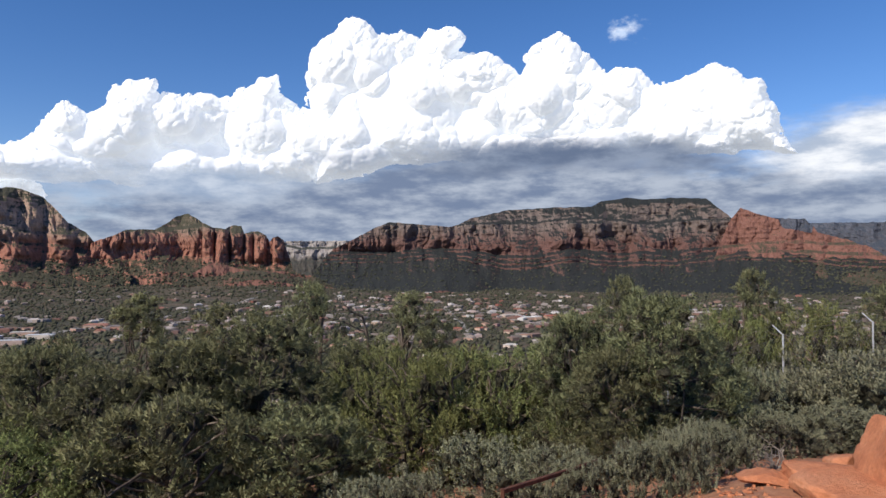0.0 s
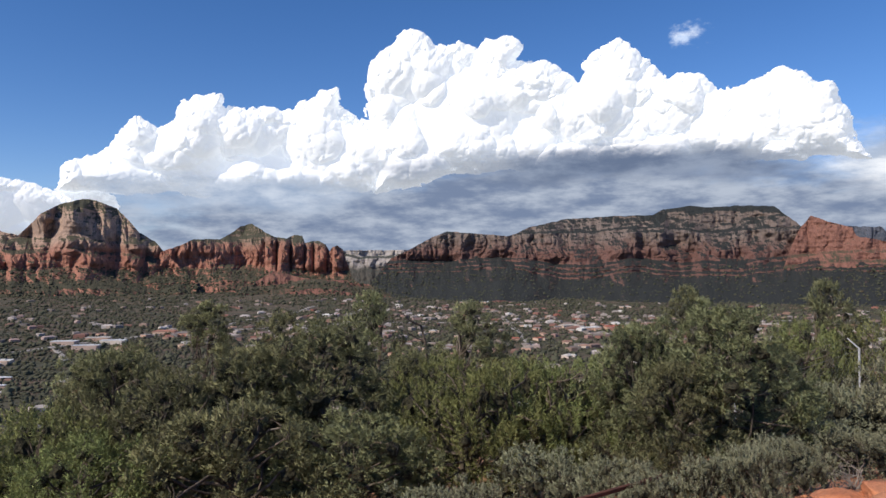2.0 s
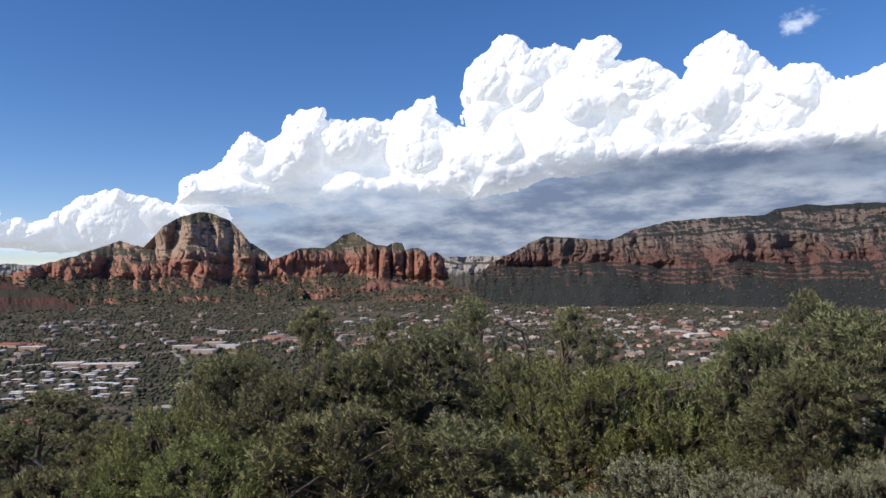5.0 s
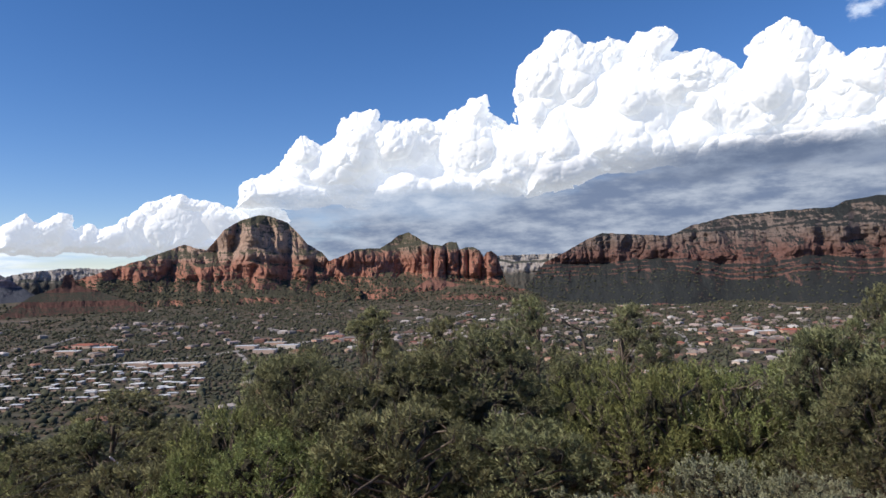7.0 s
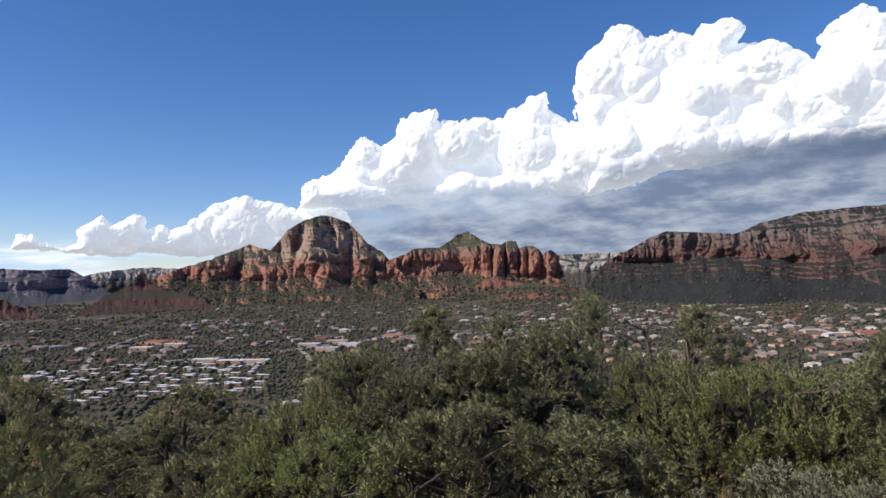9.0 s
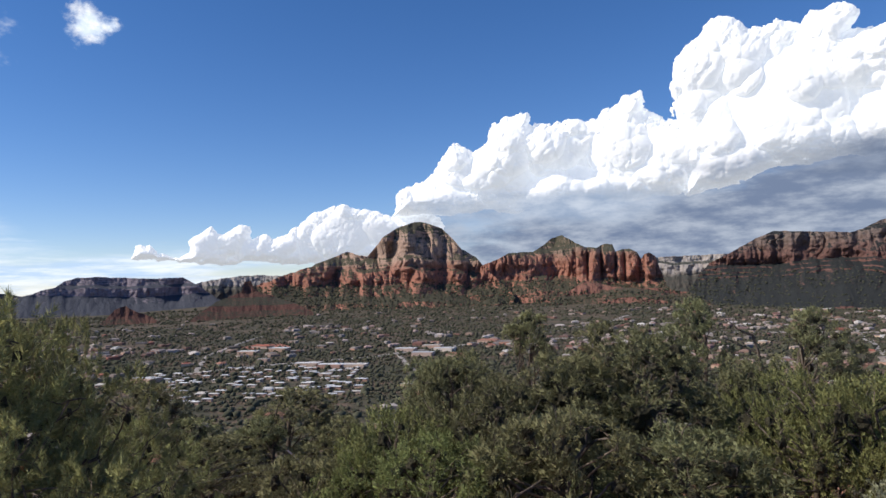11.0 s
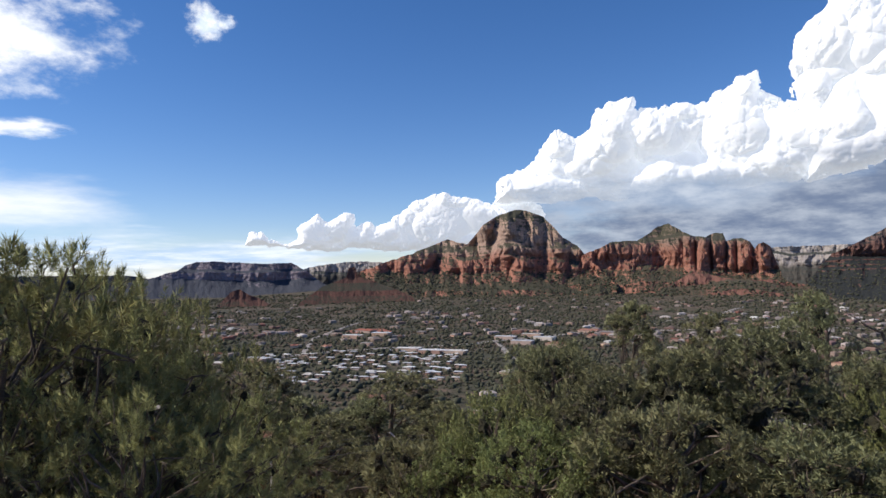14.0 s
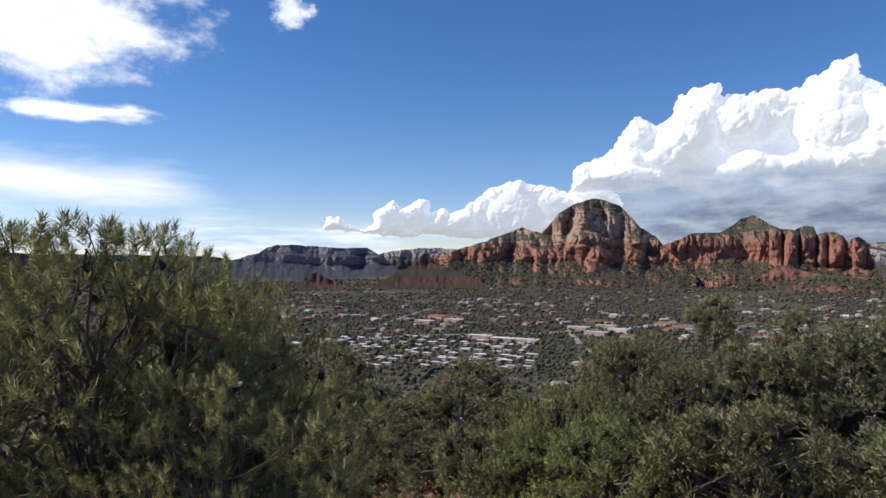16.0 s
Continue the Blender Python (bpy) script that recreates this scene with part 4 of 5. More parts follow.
rng = np.random.default_rng(71)
az = rng.uniform(-42, 86, 95000)
r = 300 * (3700 / 300) ** rng.beta(1.7, 1.0, 95000)
x, y = -np.sin(np.radians(az)) * r, np.cos(np.radians(az)) * r
keep = fbm(x / 230, y / 230, 0, 3, 77) + 0.25 * rng.random(len(x)) > 0.44
x, y, r = x[keep], y[keep], r[keep]
clump_field("valley_woods", np.stack([x, y, ground_z(x, y)], 1), 0.58 * (1.5 + r / 680) * np.clip(rng.lognormal(0, 0.45, len(r)), 0.35, 2.4), 0, WOODLAND, "scattered dark green junipers over the valley floor", 72)
az = rng.uniform(-40, 75, 9000)
r = rng.uniform(360, 1250, 9000)
x, y = -np.sin(np.radians(az)) * r, np.cos(np.radians(az)) * r
clump_field("town_trees", np.stack([x, y, ground_z(x, y)], 1), 2.2 * np.clip(rng.lognormal(0, 0.4, len(r)), 0.4, 2.2), 1, WOODLAND, "dark green trees between the houses of the town", 74)
pts = np.concatenate(WOODED)
pts = pts[rng.choice(len(pts), 10000)]
pts = pts + rng.normal(0, 4, pts.shape) * np.array([1, 1, 0])
clump_field("talus_woods", pts, rng.uniform(2.0, 5.5, len(pts)), 1, WOODLAND, "junipers scattered on the foot of the cliffs", 73)
az = rng.uniform(-60, 100, 900)
r = rng.uniform(32, 420, 900)
x, y = -np.sin(np.radians(az)) * r, np.cos(np.radians(az)) * r
pos = np.stack([x, y, ground_z(x, y)], 1)
ks = rng.uniform(1.2, 2.0, 900)
cp = (pos[:, None] + rng.normal(0, 0.55, (900, 14, 3)) * ks[:, None, None] + np.array([0, 0, 1.6])).reshape(-1, 3)
v, f = blades(cp, np.tile((0.0, 0.0, 1.0), (len(cp), 1)), 18, 0.5, 0.5, 0.10, 0.8, rng)
tagged(new("slope_woods", np_mesh("slope_woods", v, f, DARK_PINYON)), "juniper woods on the slope below", "woodland", kind="stuff")


def wall_material():
    m, n, l, b = material("stucco", 0.9)
    o = n.new("ShaderNodeObjectInfo")
    tone = ramp(n, l, o.outputs["Random"], [(0.0, (0.45, 0.30, 0.22)), (0.35, (0.55, 0.42, 0.33)), (0.7, (0.42, 0.25, 0.19)), (1.0, (0.62, 0.55, 0.48))])
    t = noise_tex(n, l, coords(n, l), 0.8, 5)
    l.new(mix(n, l, 0.6, tone, ramp(n, l, t, [(0.3, (0.75, 0.75, 0.75)), (0.7, (1.1, 1.1, 1.1))]), "MULTIPLY"), b.inputs["Base Color"])
    return m


def roof_material(name, tones, island=False):
    m, n, l, b = material(name, 0.8)
    o = n.new("ShaderNodeNewGeometry" if island else "ShaderNodeObjectInfo")
    tone = ramp(n, l, o.outputs["Random Per Island" if island else "Random"], [(i / max(1, len(tones) - 1), t) for i, t in enumerate(tones)])
    t = noise_tex(n, l, coords(n, l), 0.5, 5)
    l.new(mix(n, l, 0.7, tone, ramp(n, l, t, [(0.3, (0.7, 0.7, 0.7)), (0.7, (1.1, 1.1, 1.1))]), "MULTIPLY"), b.inputs["Base Color"])
    return m


STUCCO = wall_material()
TILE_ROOF = roof_material("tile_roof", [(0.34, 0.15, 0.10), (0.22, 0.18, 0.15), (0.45, 0.40, 0.36), (0.15, 0.125, 0.115), (0.56, 0.52, 0.48), (0.30, 0.21, 0.16), (0.36, 0.12, 0.08)])
WHITE_ROOF = roof_material("white_metal_roof", [(0.62, 0.63, 0.65), (0.42, 0.43, 0.46), (0.75, 0.75, 0.75), (0.5, 0.46, 0.42)])
FAR_ROOF = roof_material("far_roofs", [(0.20, 0.115, 0.09), (0.26, 0.20, 0.165), (0.34, 0.30, 0.28), (0.15, 0.13, 0.118), (0.24, 0.10, 0.075), (0.55, 0.53, 0.51)], True)
GLASS, gn, gl, gb = material("window_glass", 0.1)
gb.inputs["Base Color"].default_value = (0.03, 0.035, 0.04, 1)


def box_bm(bm, lo, hi):
    c = [(a + b) / 2 for a, b in zip(lo, hi)]
    s = [b - a for a, b in zip(lo, hi)]
    bmesh.ops.create_cube(bm, size=1, matrix=Matrix.Translation(c) @ Matrix.Diagonal((*s, 1)))


def house_meshes(w, d, h, pitch, wing, roof):
    wall = bmesh.new()
    box_bm(wall, (-w / 2, -d / 2, -3), (w / 2, d / 2, h))
    if wing:
        box_bm(wall, (w * 0.1, -d / 2 - 5, -3), (w * 0.45, -d / 2 + 0.1, h - 0.3))
    top = bmesh.new()
    o = 0.6
    if pitch > 0:
        q = [top.verts.new(c) for c in ((-w / 2 - o, -d / 2 - o, h), (w / 2 + o, -d / 2 - o, h), (w / 2 + o, d / 2 + o, h), (-w / 2 - o, d / 2 + o, h), (-w / 2 + d * 0.3, 0, h + pitch), (w / 2 - d * 0.3, 0, h + pitch))]
        for k in ((0, 1, 5, 4), (1, 2, 5), (2, 3, 4, 5), (3, 0, 4), (3, 2, 1, 0)):
            top.faces.new([q[i] for i in k])
        if wing:
            q = [top.verts.new(c) for c in ((w * 0.1 - o, -d / 2 - 5 - o, h - 0.3), (w * 0.45 + o, -d / 2 - 5 - o, h - 0.3), (w * 0.45 + o, 0, h - 0.3), (w * 0.1 - o, 0, h - 0.3), (w * 0.275, -d / 2 - 4, h + pitch * 0.7), (w * 0.275, 0, h + pitch * 0.7))]
            for k in ((0, 1, 4), (1, 2, 5, 4), (3, 0, 4, 5)):
                top.faces.new([q[i] for i in k])
    else:
        box_bm(top, (-w / 2 - 0.2, -d / 2 - 0.2, h + 0.004), (w / 2 + 0.2, d / 2 + 0.2, h + 0.45))
        if wing:
            box_bm(top, (w * 0.1, -d * 0.2, h + 0.46), (w * 0.3, d * 0.2, h + 1.4))
    win = bmesh.new()
    box_bm(win, (-0.7, -0.06, 1.0), (0.7, 0.06, 2.3))
    return bm_mesh("wall", wall, STUCCO), bm_mesh("roof", top, roof), bm_mesh("window", win, GLASS)


HOUSE_KINDS = [house_meshes(16, 10, 3.2, 2.0, True, TILE_ROOF), house_meshes(14, 9, 3.4, 1.8, False, TILE_ROOF), house_meshes(18, 12, 4.2, 0, True, TILE_ROOF), house_meshes(10.5, 4.6, 2.8, 0.8, False, WHITE_ROOF), house_meshes(36, 16, 5.5, 0, True, WHITE_ROOF), house_meshes(40, 20, 5.0, 2.4, True, TILE_ROOF)]
HOUSE_SIZE = [(16, 10), (14, 9), (18, 12), (10.5, 4.6), (36, 16), (40, 20)]
HOUSE_LABEL = ["low stucco house with a hipped tile roof and wing", "low stucco house with a hipped tile roof", "flat-roofed tan stucco house among trees", "white-roofed mobile home in close rows", "large white flat-roofed shop building", "large red-roofed commercial building"]


def house(kind, az, r, turn):
    wall, roof, win = HOUSE_KINDS[kind]
    p = polar(az, r)
    ob = new(("house", "house", "house", "mobile_home", "shop_building", "shop_building")[kind])
    ob.location, ob.rotation_euler = (p.x, p.y, float(ground_z(p.x, p.y)) + 0.2), (0, 0, turn)
    part("wall", wall, ob)
    part("roof", roof, ob)
    w, d = HOUSE_SIZE[kind]
    for s in range(2 if kind < 4 else 3):
        g = part("window", win, ob)
        g.location = (-w * 0.32 + s * w * 0.22, -d / 2, 0)
    return tagged(ob, HOUSE_LABEL[kind], "house" if kind < 4 else "building", group="houses of the town")


rnd = random.Random(81)
for row in range(10):
    for k in range(14):
        r = 735 + row * 31 + rnd.uniform(-8, 8)
        if rnd.random() < 0.72:
            house(3, 37.5 + k * 1.12 + rnd.uniform(-0.6, 0.6), r + rnd.uniform(-14, 14), radians(20) + rnd.choice((0, 0, 1.57)))
for az, r, k, t in ((26.6, 1330, 5, 0.2), (25.0, 1300, 5, 0.2), (23.6, 1360, 5, 0.3), (22.2, 1250, 5, 0.1), (24.2, 1250, 5, 0.4), (32.0, 1130, 4, 0.3), (30.2, 1180, 4, 0.2), (33.4, 1190, 4, 0.3), (31.2, 1230, 4, 0.3), (29.0, 1090, 5, 0.1),
                    (39.5, 1010, 4, 0.35), (37.6, 1000, 4, 0.35), (41.4, 1030, 4, 0.4), (44.9, 1380, 5, 0.2), (43.6, 1290, 4, 0.3), (46.0, 1260, 4, 0.3), (53.5, 960, 4, 0.2), (-7.3, 1360, 4, 0.3), (-9.2, 1400, 5, 0.2), (-5.6, 1420, 5, 0.5), (-19.6, 1750, 4, 0.2), (-20.6, 1640, 5, 0.1), (3.0, 2500, 4, 0.0), (1.2, 2550, 4, 0.1), (-10.0, 2300, 4, 0.1)):
    house(k, az, r, t)


def road_material():
    m, n, l, b = material("pale_road", 0.9)
    t = noise_tex(n, l, coords(n, l), 0.3, 5)
    l.new(ramp(n, l, t, [(0.3, (0.22, 0.2, 0.185)), (0.7, (0.34, 0.31, 0.29))]), b.inputs["Base Color"])
    return m


def lot_material():
    m, n, l, b = material("bare_red_earth", 0.95)
    t = noise_tex(n, l, coords(n, l), 0.06, 6)
    l.new(ramp(n, l, t, [(0.3, (0.25, 0.09, 0.065)), (0.7, (0.38, 0.17, 0.12))]), b.inputs["Base Color"])
    return m


ROAD, LOT = road_material(), lot_material()


def ribbon(name, points, width, mat, label, lift=0.7):
    """A road along points of azimuth and distance, laid on the ground with a low shoulder."""
    a, r = (np.array(q, float) for q in zip(*points))
    t = np.linspace(0, len(a) - 1, 40 * (len(a) - 1))
    a, r = np.interp(t, np.arange(len(a)), a), np.interp(t, np.arange(len(r)), r)
    c = np.stack([-np.sin(np.radians(a)) * r, np.cos(np.radians(a)) * r], 1)
    d = unit(np.gradient(c, axis=0))
    side = np.stack([-d[:, 1], d[:, 0]], 1) * width / 2
    rows = []
    for k, z in ((-1.3, -2.0), (-1, 0), (0, 0.08), (1, 0), (1.3, -2.0)):
        q = c + side * k
        rows.append(np.column_stack([q, ground_z(c[:, 0], c[:, 1]) + lift + z]))
    v = np.stack(rows, 1).reshape(-1, 3)
    return tagged(new(name, np_mesh(name, v, grid_faces(len(c), 5), mat, False)), label, "road", kind="structure")


ribbon("road", [(62, 900), (53, 985), (44, 1060), (37, 1120), (30, 1240), (24, 1400), (14, 1500), (2, 1580), (-9, 1620), (-20, 1850), (-32, 2100)], 15, ROAD, "pale main road through the town")
ribbon("road", [(-0.2, 1760), (-0.9, 1480), (-1.7, 1200), (-3.0, 1040)], 11, ROAD, "pale side road down towards the slope")
ribbon("road", [(24, 1400), (21.5, 1600), (17, 1900), (15, 2300)], 10, ROAD, "pale road climbing towards the ridge")
ribbon("road", [(34, 1150), (33, 960), (30, 800), (24, 720), (14, 700)], 8, ROAD, "narrow pale street among houses")
ribbon("road", [(50, 1010), (49, 1300), (45, 1700)], 8, ROAD, "narrow pale street among houses")
ribbon("dirt_lot", [(46.3, 1400), (43.2, 1420)], 70, LOT, "bare red earth lot among trees", 1.2)
ribbon("dirt_lot", [(26.8, 1310), (22.6, 1330)], 60, LOT, "bare red earth lot beside the shops", 0.9)
ribbon("dirt_lot", [(-4.4, 1500), (-10.0, 1560)], 40, LOT, "bare red earth lot among houses", 1.0)
made, spots = 0, []
while made < 150:
    az, r = rnd.uniform(-34, 62), 480 * (1500 / 480) ** rnd.random()
    if 36 < az < 54 and 660 < r < 1080:
        continue
    q = polar(az, r)
    if any((q.x - s[0]) ** 2 + (q.y - s[1]) ** 2 < 26 ** 2 for s in spots):
        continue
    spots.append((q.x, q.y))
    house(rnd.choice((0, 0, 1, 1, 2)), az, r, rnd.uniform(0, 3.14))
    made += 1


def far_town():
    """The houses beyond, one object: walls and hipped roofs."""
    g = np.random.default_rng(83)
    n = 2400
    az = g.uniform(-38, 66, n)
    r = 960 * (2700 / 960) ** g.beta(1.2, 1.4, n)
    x, y = -np.sin(np.radians(az)) * r, np.cos(np.radians(az)) * r
    ok = fbm(x / 300, y / 300, 0, 3, 90) + 0.3 * g.random(n) > 0.65
    ok &= ~((az > 35) & (az < 55) & (r < 1120))
    x, y = x[ok], y[ok]
    n = len(x)
    z = ground_z(x, y)
    w, d, h, p = g.uniform(9, 24, n), g.uniform(8, 13, n), g.uniform(3.4, 5.5, n), g.choice([0.3, 1.8, 2.2], n)
    t = g.uniform(0, 3.14, n)
    base = np.array([(-.5, -.5, -2), (.5, -.5, -2), (.5, .5, -2), (-.5, .5, -2), (-.5, -.5, 1), (.5, -.5, 1), (.5, .5, 1), (-.5, .5, 1), (-.28, 0, 2), (.28, 0, 2)])
    faces = np.array([(0, 1, 5, 4), (1, 2, 6, 5), (2, 3, 7, 6), (3, 0, 4, 7), (4, 5, 9, 8), (6, 7, 8, 9), (5, 6, 9, 9), (7, 4, 8, 8)])
    v = np.repeat(base[None], n, 0)
    X, Y = v[:, :, 0] * w[:, None], v[:, :, 1] * d[:, None]
    Z = np.where(v[:, :, 2] == 2, (h + p)[:, None], np.where(v[:, :, 2] == 1, h[:, None], -2.0))
    c, s = np.cos(t)[:, None], np.sin(t)[:, None]
    V = np.stack([X * c - Y * s + x[:, None], X * s + Y * c + y[:, None], Z + z[:, None]], -1).reshape(-1, 3)
    quads = faces[:6]
    tris = np.array([(5, 6, 9), (7, 4, 8)])
    off = (np.arange(n) * 10)[:, None, None]
    Q, Tr = (quads[None] + off).reshape(-1, 4), (tris[None] + off).reshape(-1, 3)
    both = np.concatenate([np.concatenate([Q[:, :3], Q[:, [0, 2, 3]]]), Tr])
    tagged(new("far_houses", np_mesh("far_houses", V, both, FAR_ROOF)), "distant low houses scattered among junipers", "houses", kind="stuff")


far_town()


# ---- rocks at the edge of the shelf ----
def sandstone_material():
    m, n, l, b = material("orange_sandstone", 0.9)
    v = coords(n, l)
    a, c = noise_tex(n, l, v, 2.2, 5), noise_tex(n, l, v, 26.0, 7, 0.7)
    tone = ramp(n, l, a, [(0.3, (0.42, 0.15, 0.075)), (0.5, (0.55, 0.22, 0.11)), (0.7, (0.62, 0.30, 0.17))])
    l.new(mix(n, l, 0.7, tone, ramp(n, l, c, [(0.3, (0.65, 0.62, 0.6)), (0.65, (1.1, 1.1, 1.1))]), "MULTIPLY"), b.inputs["Base Color"])
    bump(n, l, b, c, 0.8, 0.03)
    return m


SANDSTONE = sandstone_material()


def boulder(az, r, size, seed, label, sink=0.25, name="boulder"):
    """A weathered block: broad facets, worn edges, pitted faces."""
    g = np.random.default_rng(seed)
    v, f = ICO[5]
    p = v.copy()
    for _ in range(16):
        d = unit(g.normal(0, 1, 3))
        cut = g.uniform(0.5, 0.78)
        over = np.maximum(0, p @ d - cut)
        p = p - over[:, None] * d * 0.98
    q = p * 2.3 + seed
    p = 1.3 * p * (0.95 + 0.12 * fbm(q[:, 0], q[:, 1], q[:, 2], 4, seed) + 0.05 * billow(q[:, 0] * 3, q[:, 1] * 3, q[:, 2] * 3, 3, seed))[:, None]
    p = p * np.array(size)
    c = polar(az, r)
    ob = new(name, np_mesh(name, p, f, SANDSTONE, True))
    ob.location, ob.rotation_euler = (c.x, c.y, float(ground_z(c.x, c.y)) + size[2] * (1 - 2 * sink)), (0, 0, g.uniform(0, 6))
    return tagged(ob, label, "rock", group="rocks on the shelf")


boulder(-35.0, 6.0, (0.62, 0.5, 0.36), 3, "large orange sandstone boulder on the sandy shelf", 0.2)
boulder(-31.5, 5.5, (0.42, 0.36, 0.13), 4, "flat orange sandstone slab half in the sand")
boulder(-28.4, 5.9, (0.34, 0.26, 0.10), 5, "flat orange sandstone slab half in the sand")
boulder(-33.2, 5.0, (0.4, 0.34, 0.14), 6, "broken orange sandstone slab below the boulder")
boulder(-25.4, 5.9, (0.2, 0.16, 0.06), 7, "small orange sandstone slab in the sand")
boulder(-27.0, 5.2, (0.16, 0.13, 0.05), 8, "small orange sandstone slab in the sand")
boulder(-30.0, 6.4, (0.17, 0.15, 0.09), 9, "small orange sandstone rock on the sand")
g = np.random.default_rng(91)
n = 900
az, r = g.uniform(-38, -18, n), g.uniform(4.2, 7.6, n)
x, y = -np.sin(np.radians(az)) * r, np.cos(np.radians(az)) * r
clump_field("gravel", np.stack([x, y, ground_z(x, y) - 0.008], 1), g.uniform(0.006, 0.03, n), 1, SANDSTONE, "loose orange sandstone chips on the sand", 92, 0.6)["category"] = "gravel"


# ---- rusty rail, fence, dead twigs ----
def metal_material(name, tones, rough, metal):
    m, n, l, b = material(name, rough)
    t = noise_tex(n, l, coords(n, l), 18.0, 6, 0.7)
    l.new(ramp(n, l, t, [(0.35, tones[0]), (0.65, tones[1])]), b.inputs["Base Color"])
    b.inputs["Metallic"].default_value = metal
    bump(n, l, b, t, 0.3, 0.004)
    return m


RUST = metal_material("rusty_steel", ((0.07, 0.03, 0.022), (0.16, 0.07, 0.045)), 0.85, 0.2)
GALVANISED = metal_material("galvanised_steel", ((0.42, 0.43, 0.45), (0.6, 0.61, 0.62)), 0.5, 0.6)
DULL_WIRE = metal_material("weathered_wire", ((0.12, 0.12, 0.12), (0.2, 0.2, 0.2)), 0.7, 0.3)
DEADWOOD = metal_material("dead_wood", ((0.16, 0.13, 0.11), (0.3, 0.26, 0.23)), 0.95, 0.0)


def bar(a, b, half, mat, name, parent):
    """A square bar from a to b, its edges bevelled."""
    a, b = Vector(a), Vector(b)
    bm = bmesh.new()
    bmesh.ops.create_cube(bm, size=1, matrix=Matrix.Diagonal((half * 2, half * 2, (b - a).length, 1)))
    bmesh.ops.bevel(bm, geom=bm.edges[:], offset=half * 0.25, segments=1, affect="EDGES")
    bmesh.ops.transform(bm, matrix=Matrix.Translation((a + b) / 2) @ (b - a).to_track_quat("Z", "Y").to_matrix().to_4x4(), verts=bm.verts)
    return part(name, bm_mesh(name, bm, mat), parent)


rail = tagged(new("rail"), "low rusty steel guard rail at the edge of the shelf", "rail")
a, b = polar(-4.9, 5.4, 1.6 - 5.4 * math.tan(radians(18.0))), polar(-12.5, 6.5, 1.6 - 6.5 * math.tan(radians(15.5)))
bar(a, b, 0.017, RUST, "top_bar", rail)
for q in (a, b):
    bar((q.x, q.y, float(ground_z(q.x, q.y)) - 0.1), (q.x, q.y, q.z + 0.02), 0.015, RUST, "leg", rail)

fence = tagged(new("fence"), "chain-link fence on galvanised posts with barbed wire arms", "fence")
line = [(62, 16.5), (57.5, 15.6), (52.86, 15.0), (42.5, 14.9), (31, 15.6), (23, 16.2), (15, 16.8), (7, 17.4), (-1, 18.0), (-9, 18.8), (-18, 19.8), (-26.2, 21.0), (-31.9, 23.0), (-37, 25.5), (-42, 28)]
heads = []
for az, r in line:
    q = polar(az, r)
    z = float(ground_z(q.x, q.y))
    top = z + 1.95
    if az == 52.86:
        top = 1.6 - r * math.tan(radians(14.2))
    elif az == -26.2:
        top = 1.6 - r * math.tan(radians(5.16))
    elif az == -31.9:
        top = 1.6 - r * math.tan(radians(4.0))
    pv, pf = tubes([[((q.x, q.y, z - 0.3), 0.03), ((q.x, q.y, (z + top) / 2), 0.027), ((q.x, q.y, top), 0.027)]], 10)
    part("post", np_mesh("post", pv, pf, GALVANISED, True), fence)
    side = polar(az + 90, 1.0)
    tip = (q.x + side.x * 0.26, q.y + side.y * 0.26, top + 0.24)
    bar((q.x, q.y, top - 0.02), tip, 0.016, GALVANISED, "barb_arm", fence)
    heads.append((np.array((q.x, q.y, z)), np.array((q.x, q.y, top)), np.array(tip)))
wires, mesh_wires = [], []
for (g0, t0, s0), (g1, t1, s1) in zip(heads, heads[1:]):
    for k in (0.35, 0.7, 1.0):
        wires.append([(t0 + (s0 - t0) * k, 0.0025), ((t0 + t1) / 2 + ((s0 + s1) - (t0 + t1)) / 2 * k - np.array([0, 0, 0.03]), 0.0025), (t1 + (s1 - t1) * k, 0.0025)])
    wires.append([(t0 - np.array([0, 0, 0.05]), 0.004), (t1 - np.array([0, 0, 0.05]), 0.004)])
    n = int(np.linalg.norm(t1 - t0) / 0.11)
    for i in range(-16, n):
        for flip in (0, 1):
            u0, u1 = max(0, i) / n, min(n, i + 16) / n
            h0, h1 = (max(0, i) - i) / 16, (min(n, i + 16) - i) / 16
            if flip:
                h0, h1 = 1 - h0, 1 - h1
            e = [g0 + (g1 - g0) * u + ((t0 - g0) + ((t1 - g1) - (t0 - g0)) * u) * (0.03 + 0.94 * h) for u, h in ((u0, h0), (u1, h1))]
            mesh_wires.append([(e[0], 0.0012), (e[1], 0.0012)])
wv, wf = tubes(wires, 5)
part("wire", np_mesh("wire", wv, wf, DULL_WIRE, True), fence)
mv, mf = tubes(mesh_wires, 3)
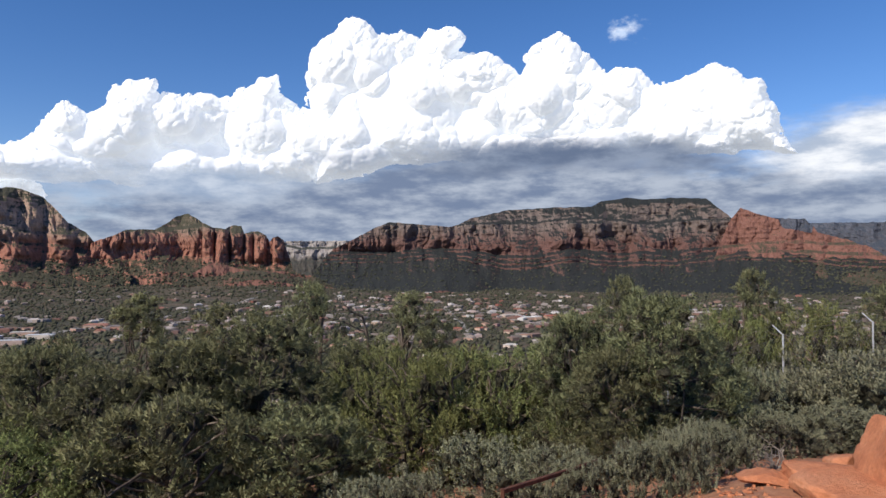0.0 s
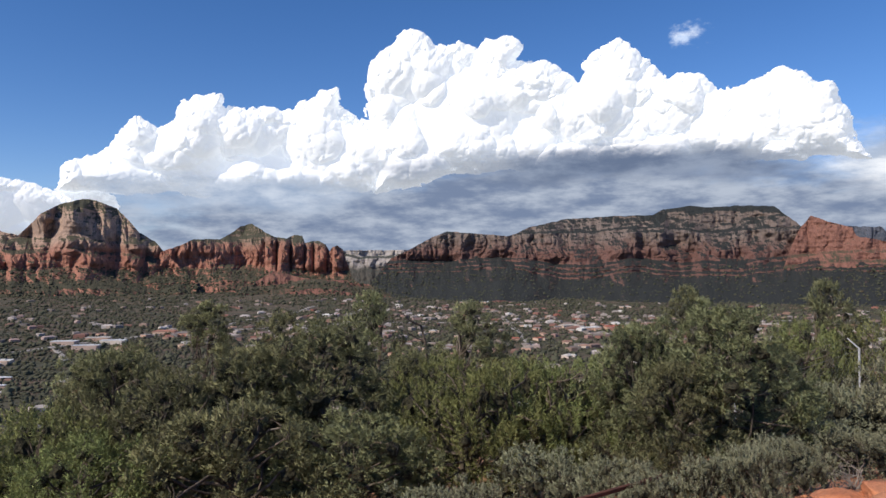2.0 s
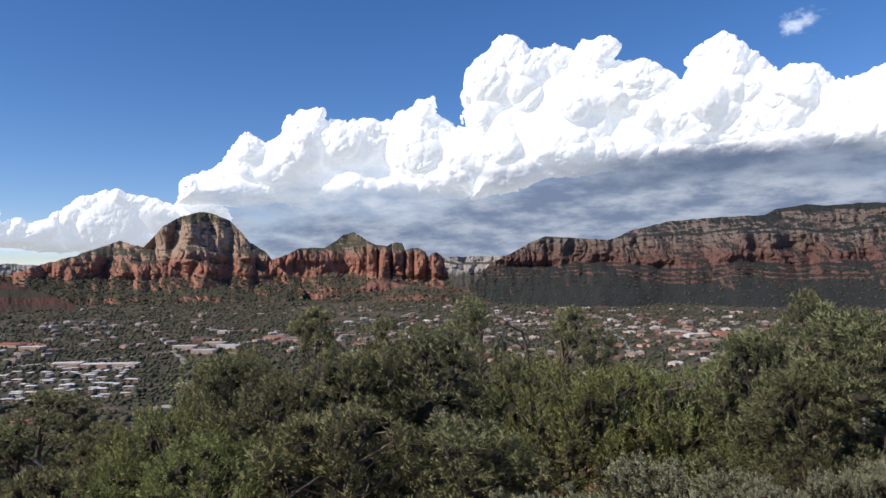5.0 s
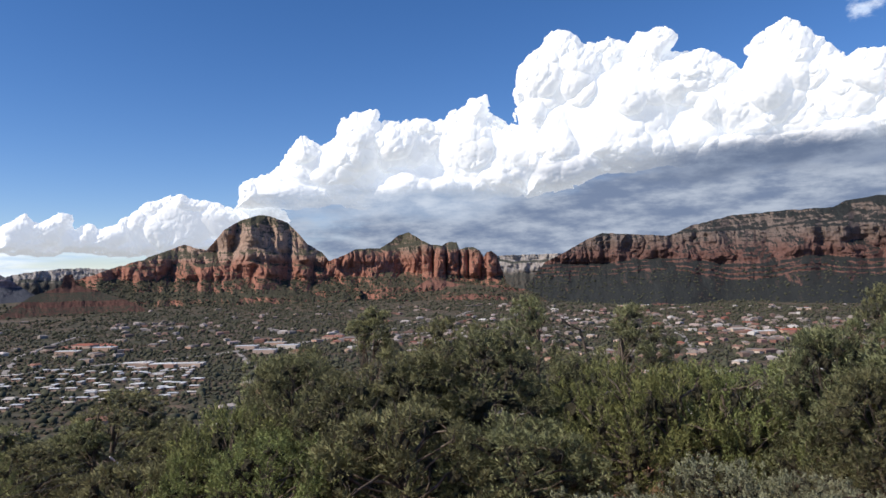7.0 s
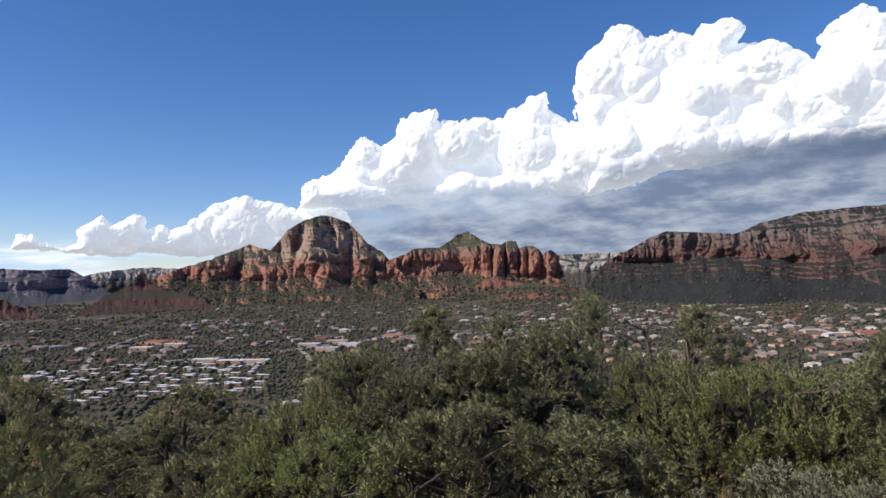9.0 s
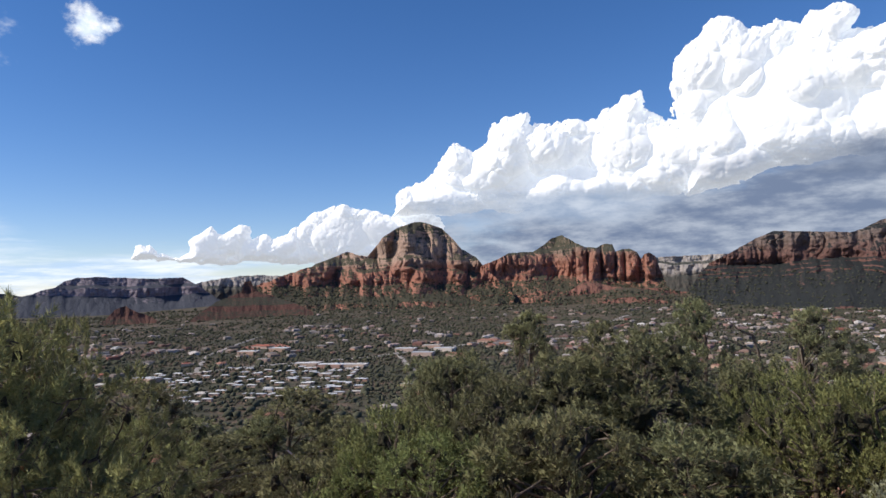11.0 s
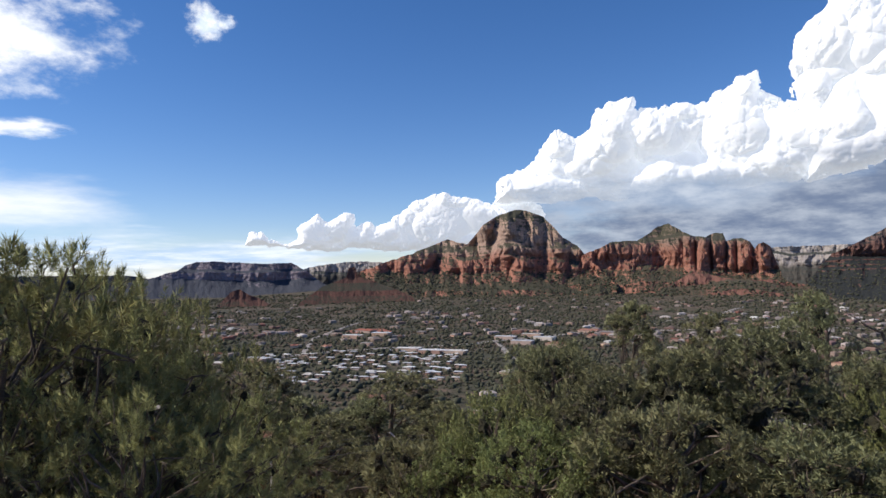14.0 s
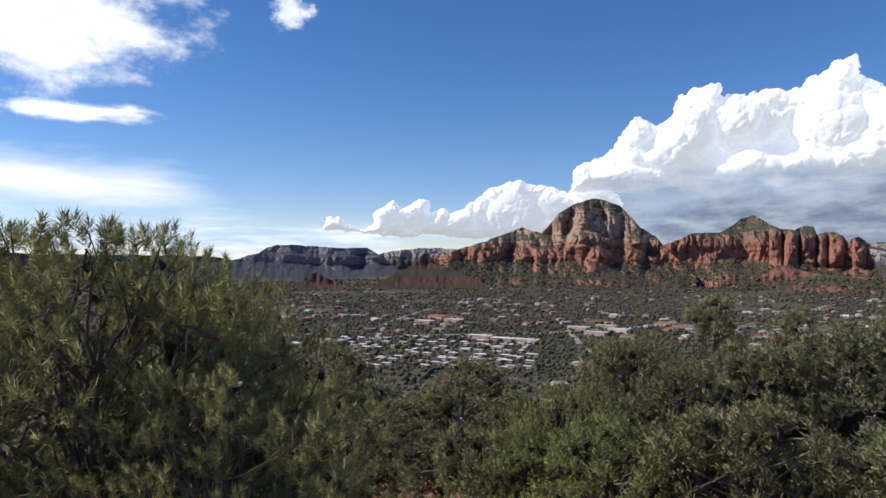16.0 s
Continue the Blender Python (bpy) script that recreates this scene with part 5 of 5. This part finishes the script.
tagged(part("chain_link", np_mesh("chain_link", mv, mf, DULL_WIRE), fence), "thin galvanised chain-link mesh", kind="stuff")

g = np.random.default_rng(95)
for az, r, size in ((-25.6, 7.6, 0.36), (-23.2, 7.8, 0.3)):
    q = polar(az, r)
    base = np.array((0.0, 0.0, 0.0))
    paths = []
    for _ in range(9):
        d = unit(g.normal(0, 1, 3) + np.array([0, 0, 0.7])) * size * g.uniform(0.5, 1.1)
        d[2] = abs(d[2])
        paths.append(limb(base, d, 0.009, 0.003, g, 0.15))
        for _ in range(3):
            m = d * g.uniform(0.4, 0.9)
            paths.append(limb(m, m + unit(g.normal(0, 1, 3) + np.array([0, 0, 0.4])) * size * 0.35, 0.005, 0.0015, g, 0.1, 4))
    tv, tf = tubes(paths, 5)
    twig = new("dead_branch", np_mesh("dead_branch", tv, tf, DEADWOOD, True))
    twig.location = (q.x, q.y, float(ground_z(q.x, q.y)) - 0.02)
    tagged(twig, "bare grey dead branch lying by the scrub", "branch", group="dead branches")

# a weathered snag among the trees
q = polar(8.7, 19.0)
z = float(ground_z(q.x, q.y)) - 0.2
top = 1.6 - 19.0 * math.tan(radians(4.2)) - z
snag = tagged(new("dead_tree"), "leaning bare dead pine with crooked limbs", "tree")
snag.location = (q.x, q.y, z)
stem = limb((0, 0, 0), (0.7, 0.1, top), 0.10, 0.03, g, 0.06, 9)
tv, tf = tubes([stem], 8)
part("trunk", np_mesh("trunk", tv, tf, BARK, True), snag)
for k in range(7):
    a = stem[3 + k % 6][0]
    e = a + unit(np.array([g.choice([-1, 1]) * 1.0, g.normal(0, 0.5), g.uniform(0.1, 0.9)])) * g.uniform(0.6, 1.3)
    paths = [limb(a, e, 0.035, 0.01, g, 0.18)]
    for _ in range(4):
        m = a + (e - a) * g.uniform(0.4, 1.0)
        paths.append(limb(m, m + unit(g.normal(0, 1, 3) + np.array([0, 0, 0.5])) * g.uniform(0.25, 0.5), 0.012, 0.003, g, 0.1, 4))
    tv, tf = tubes(paths, 6)
    part("limb", np_mesh("limb", tv, tf, BARK, True), snag)
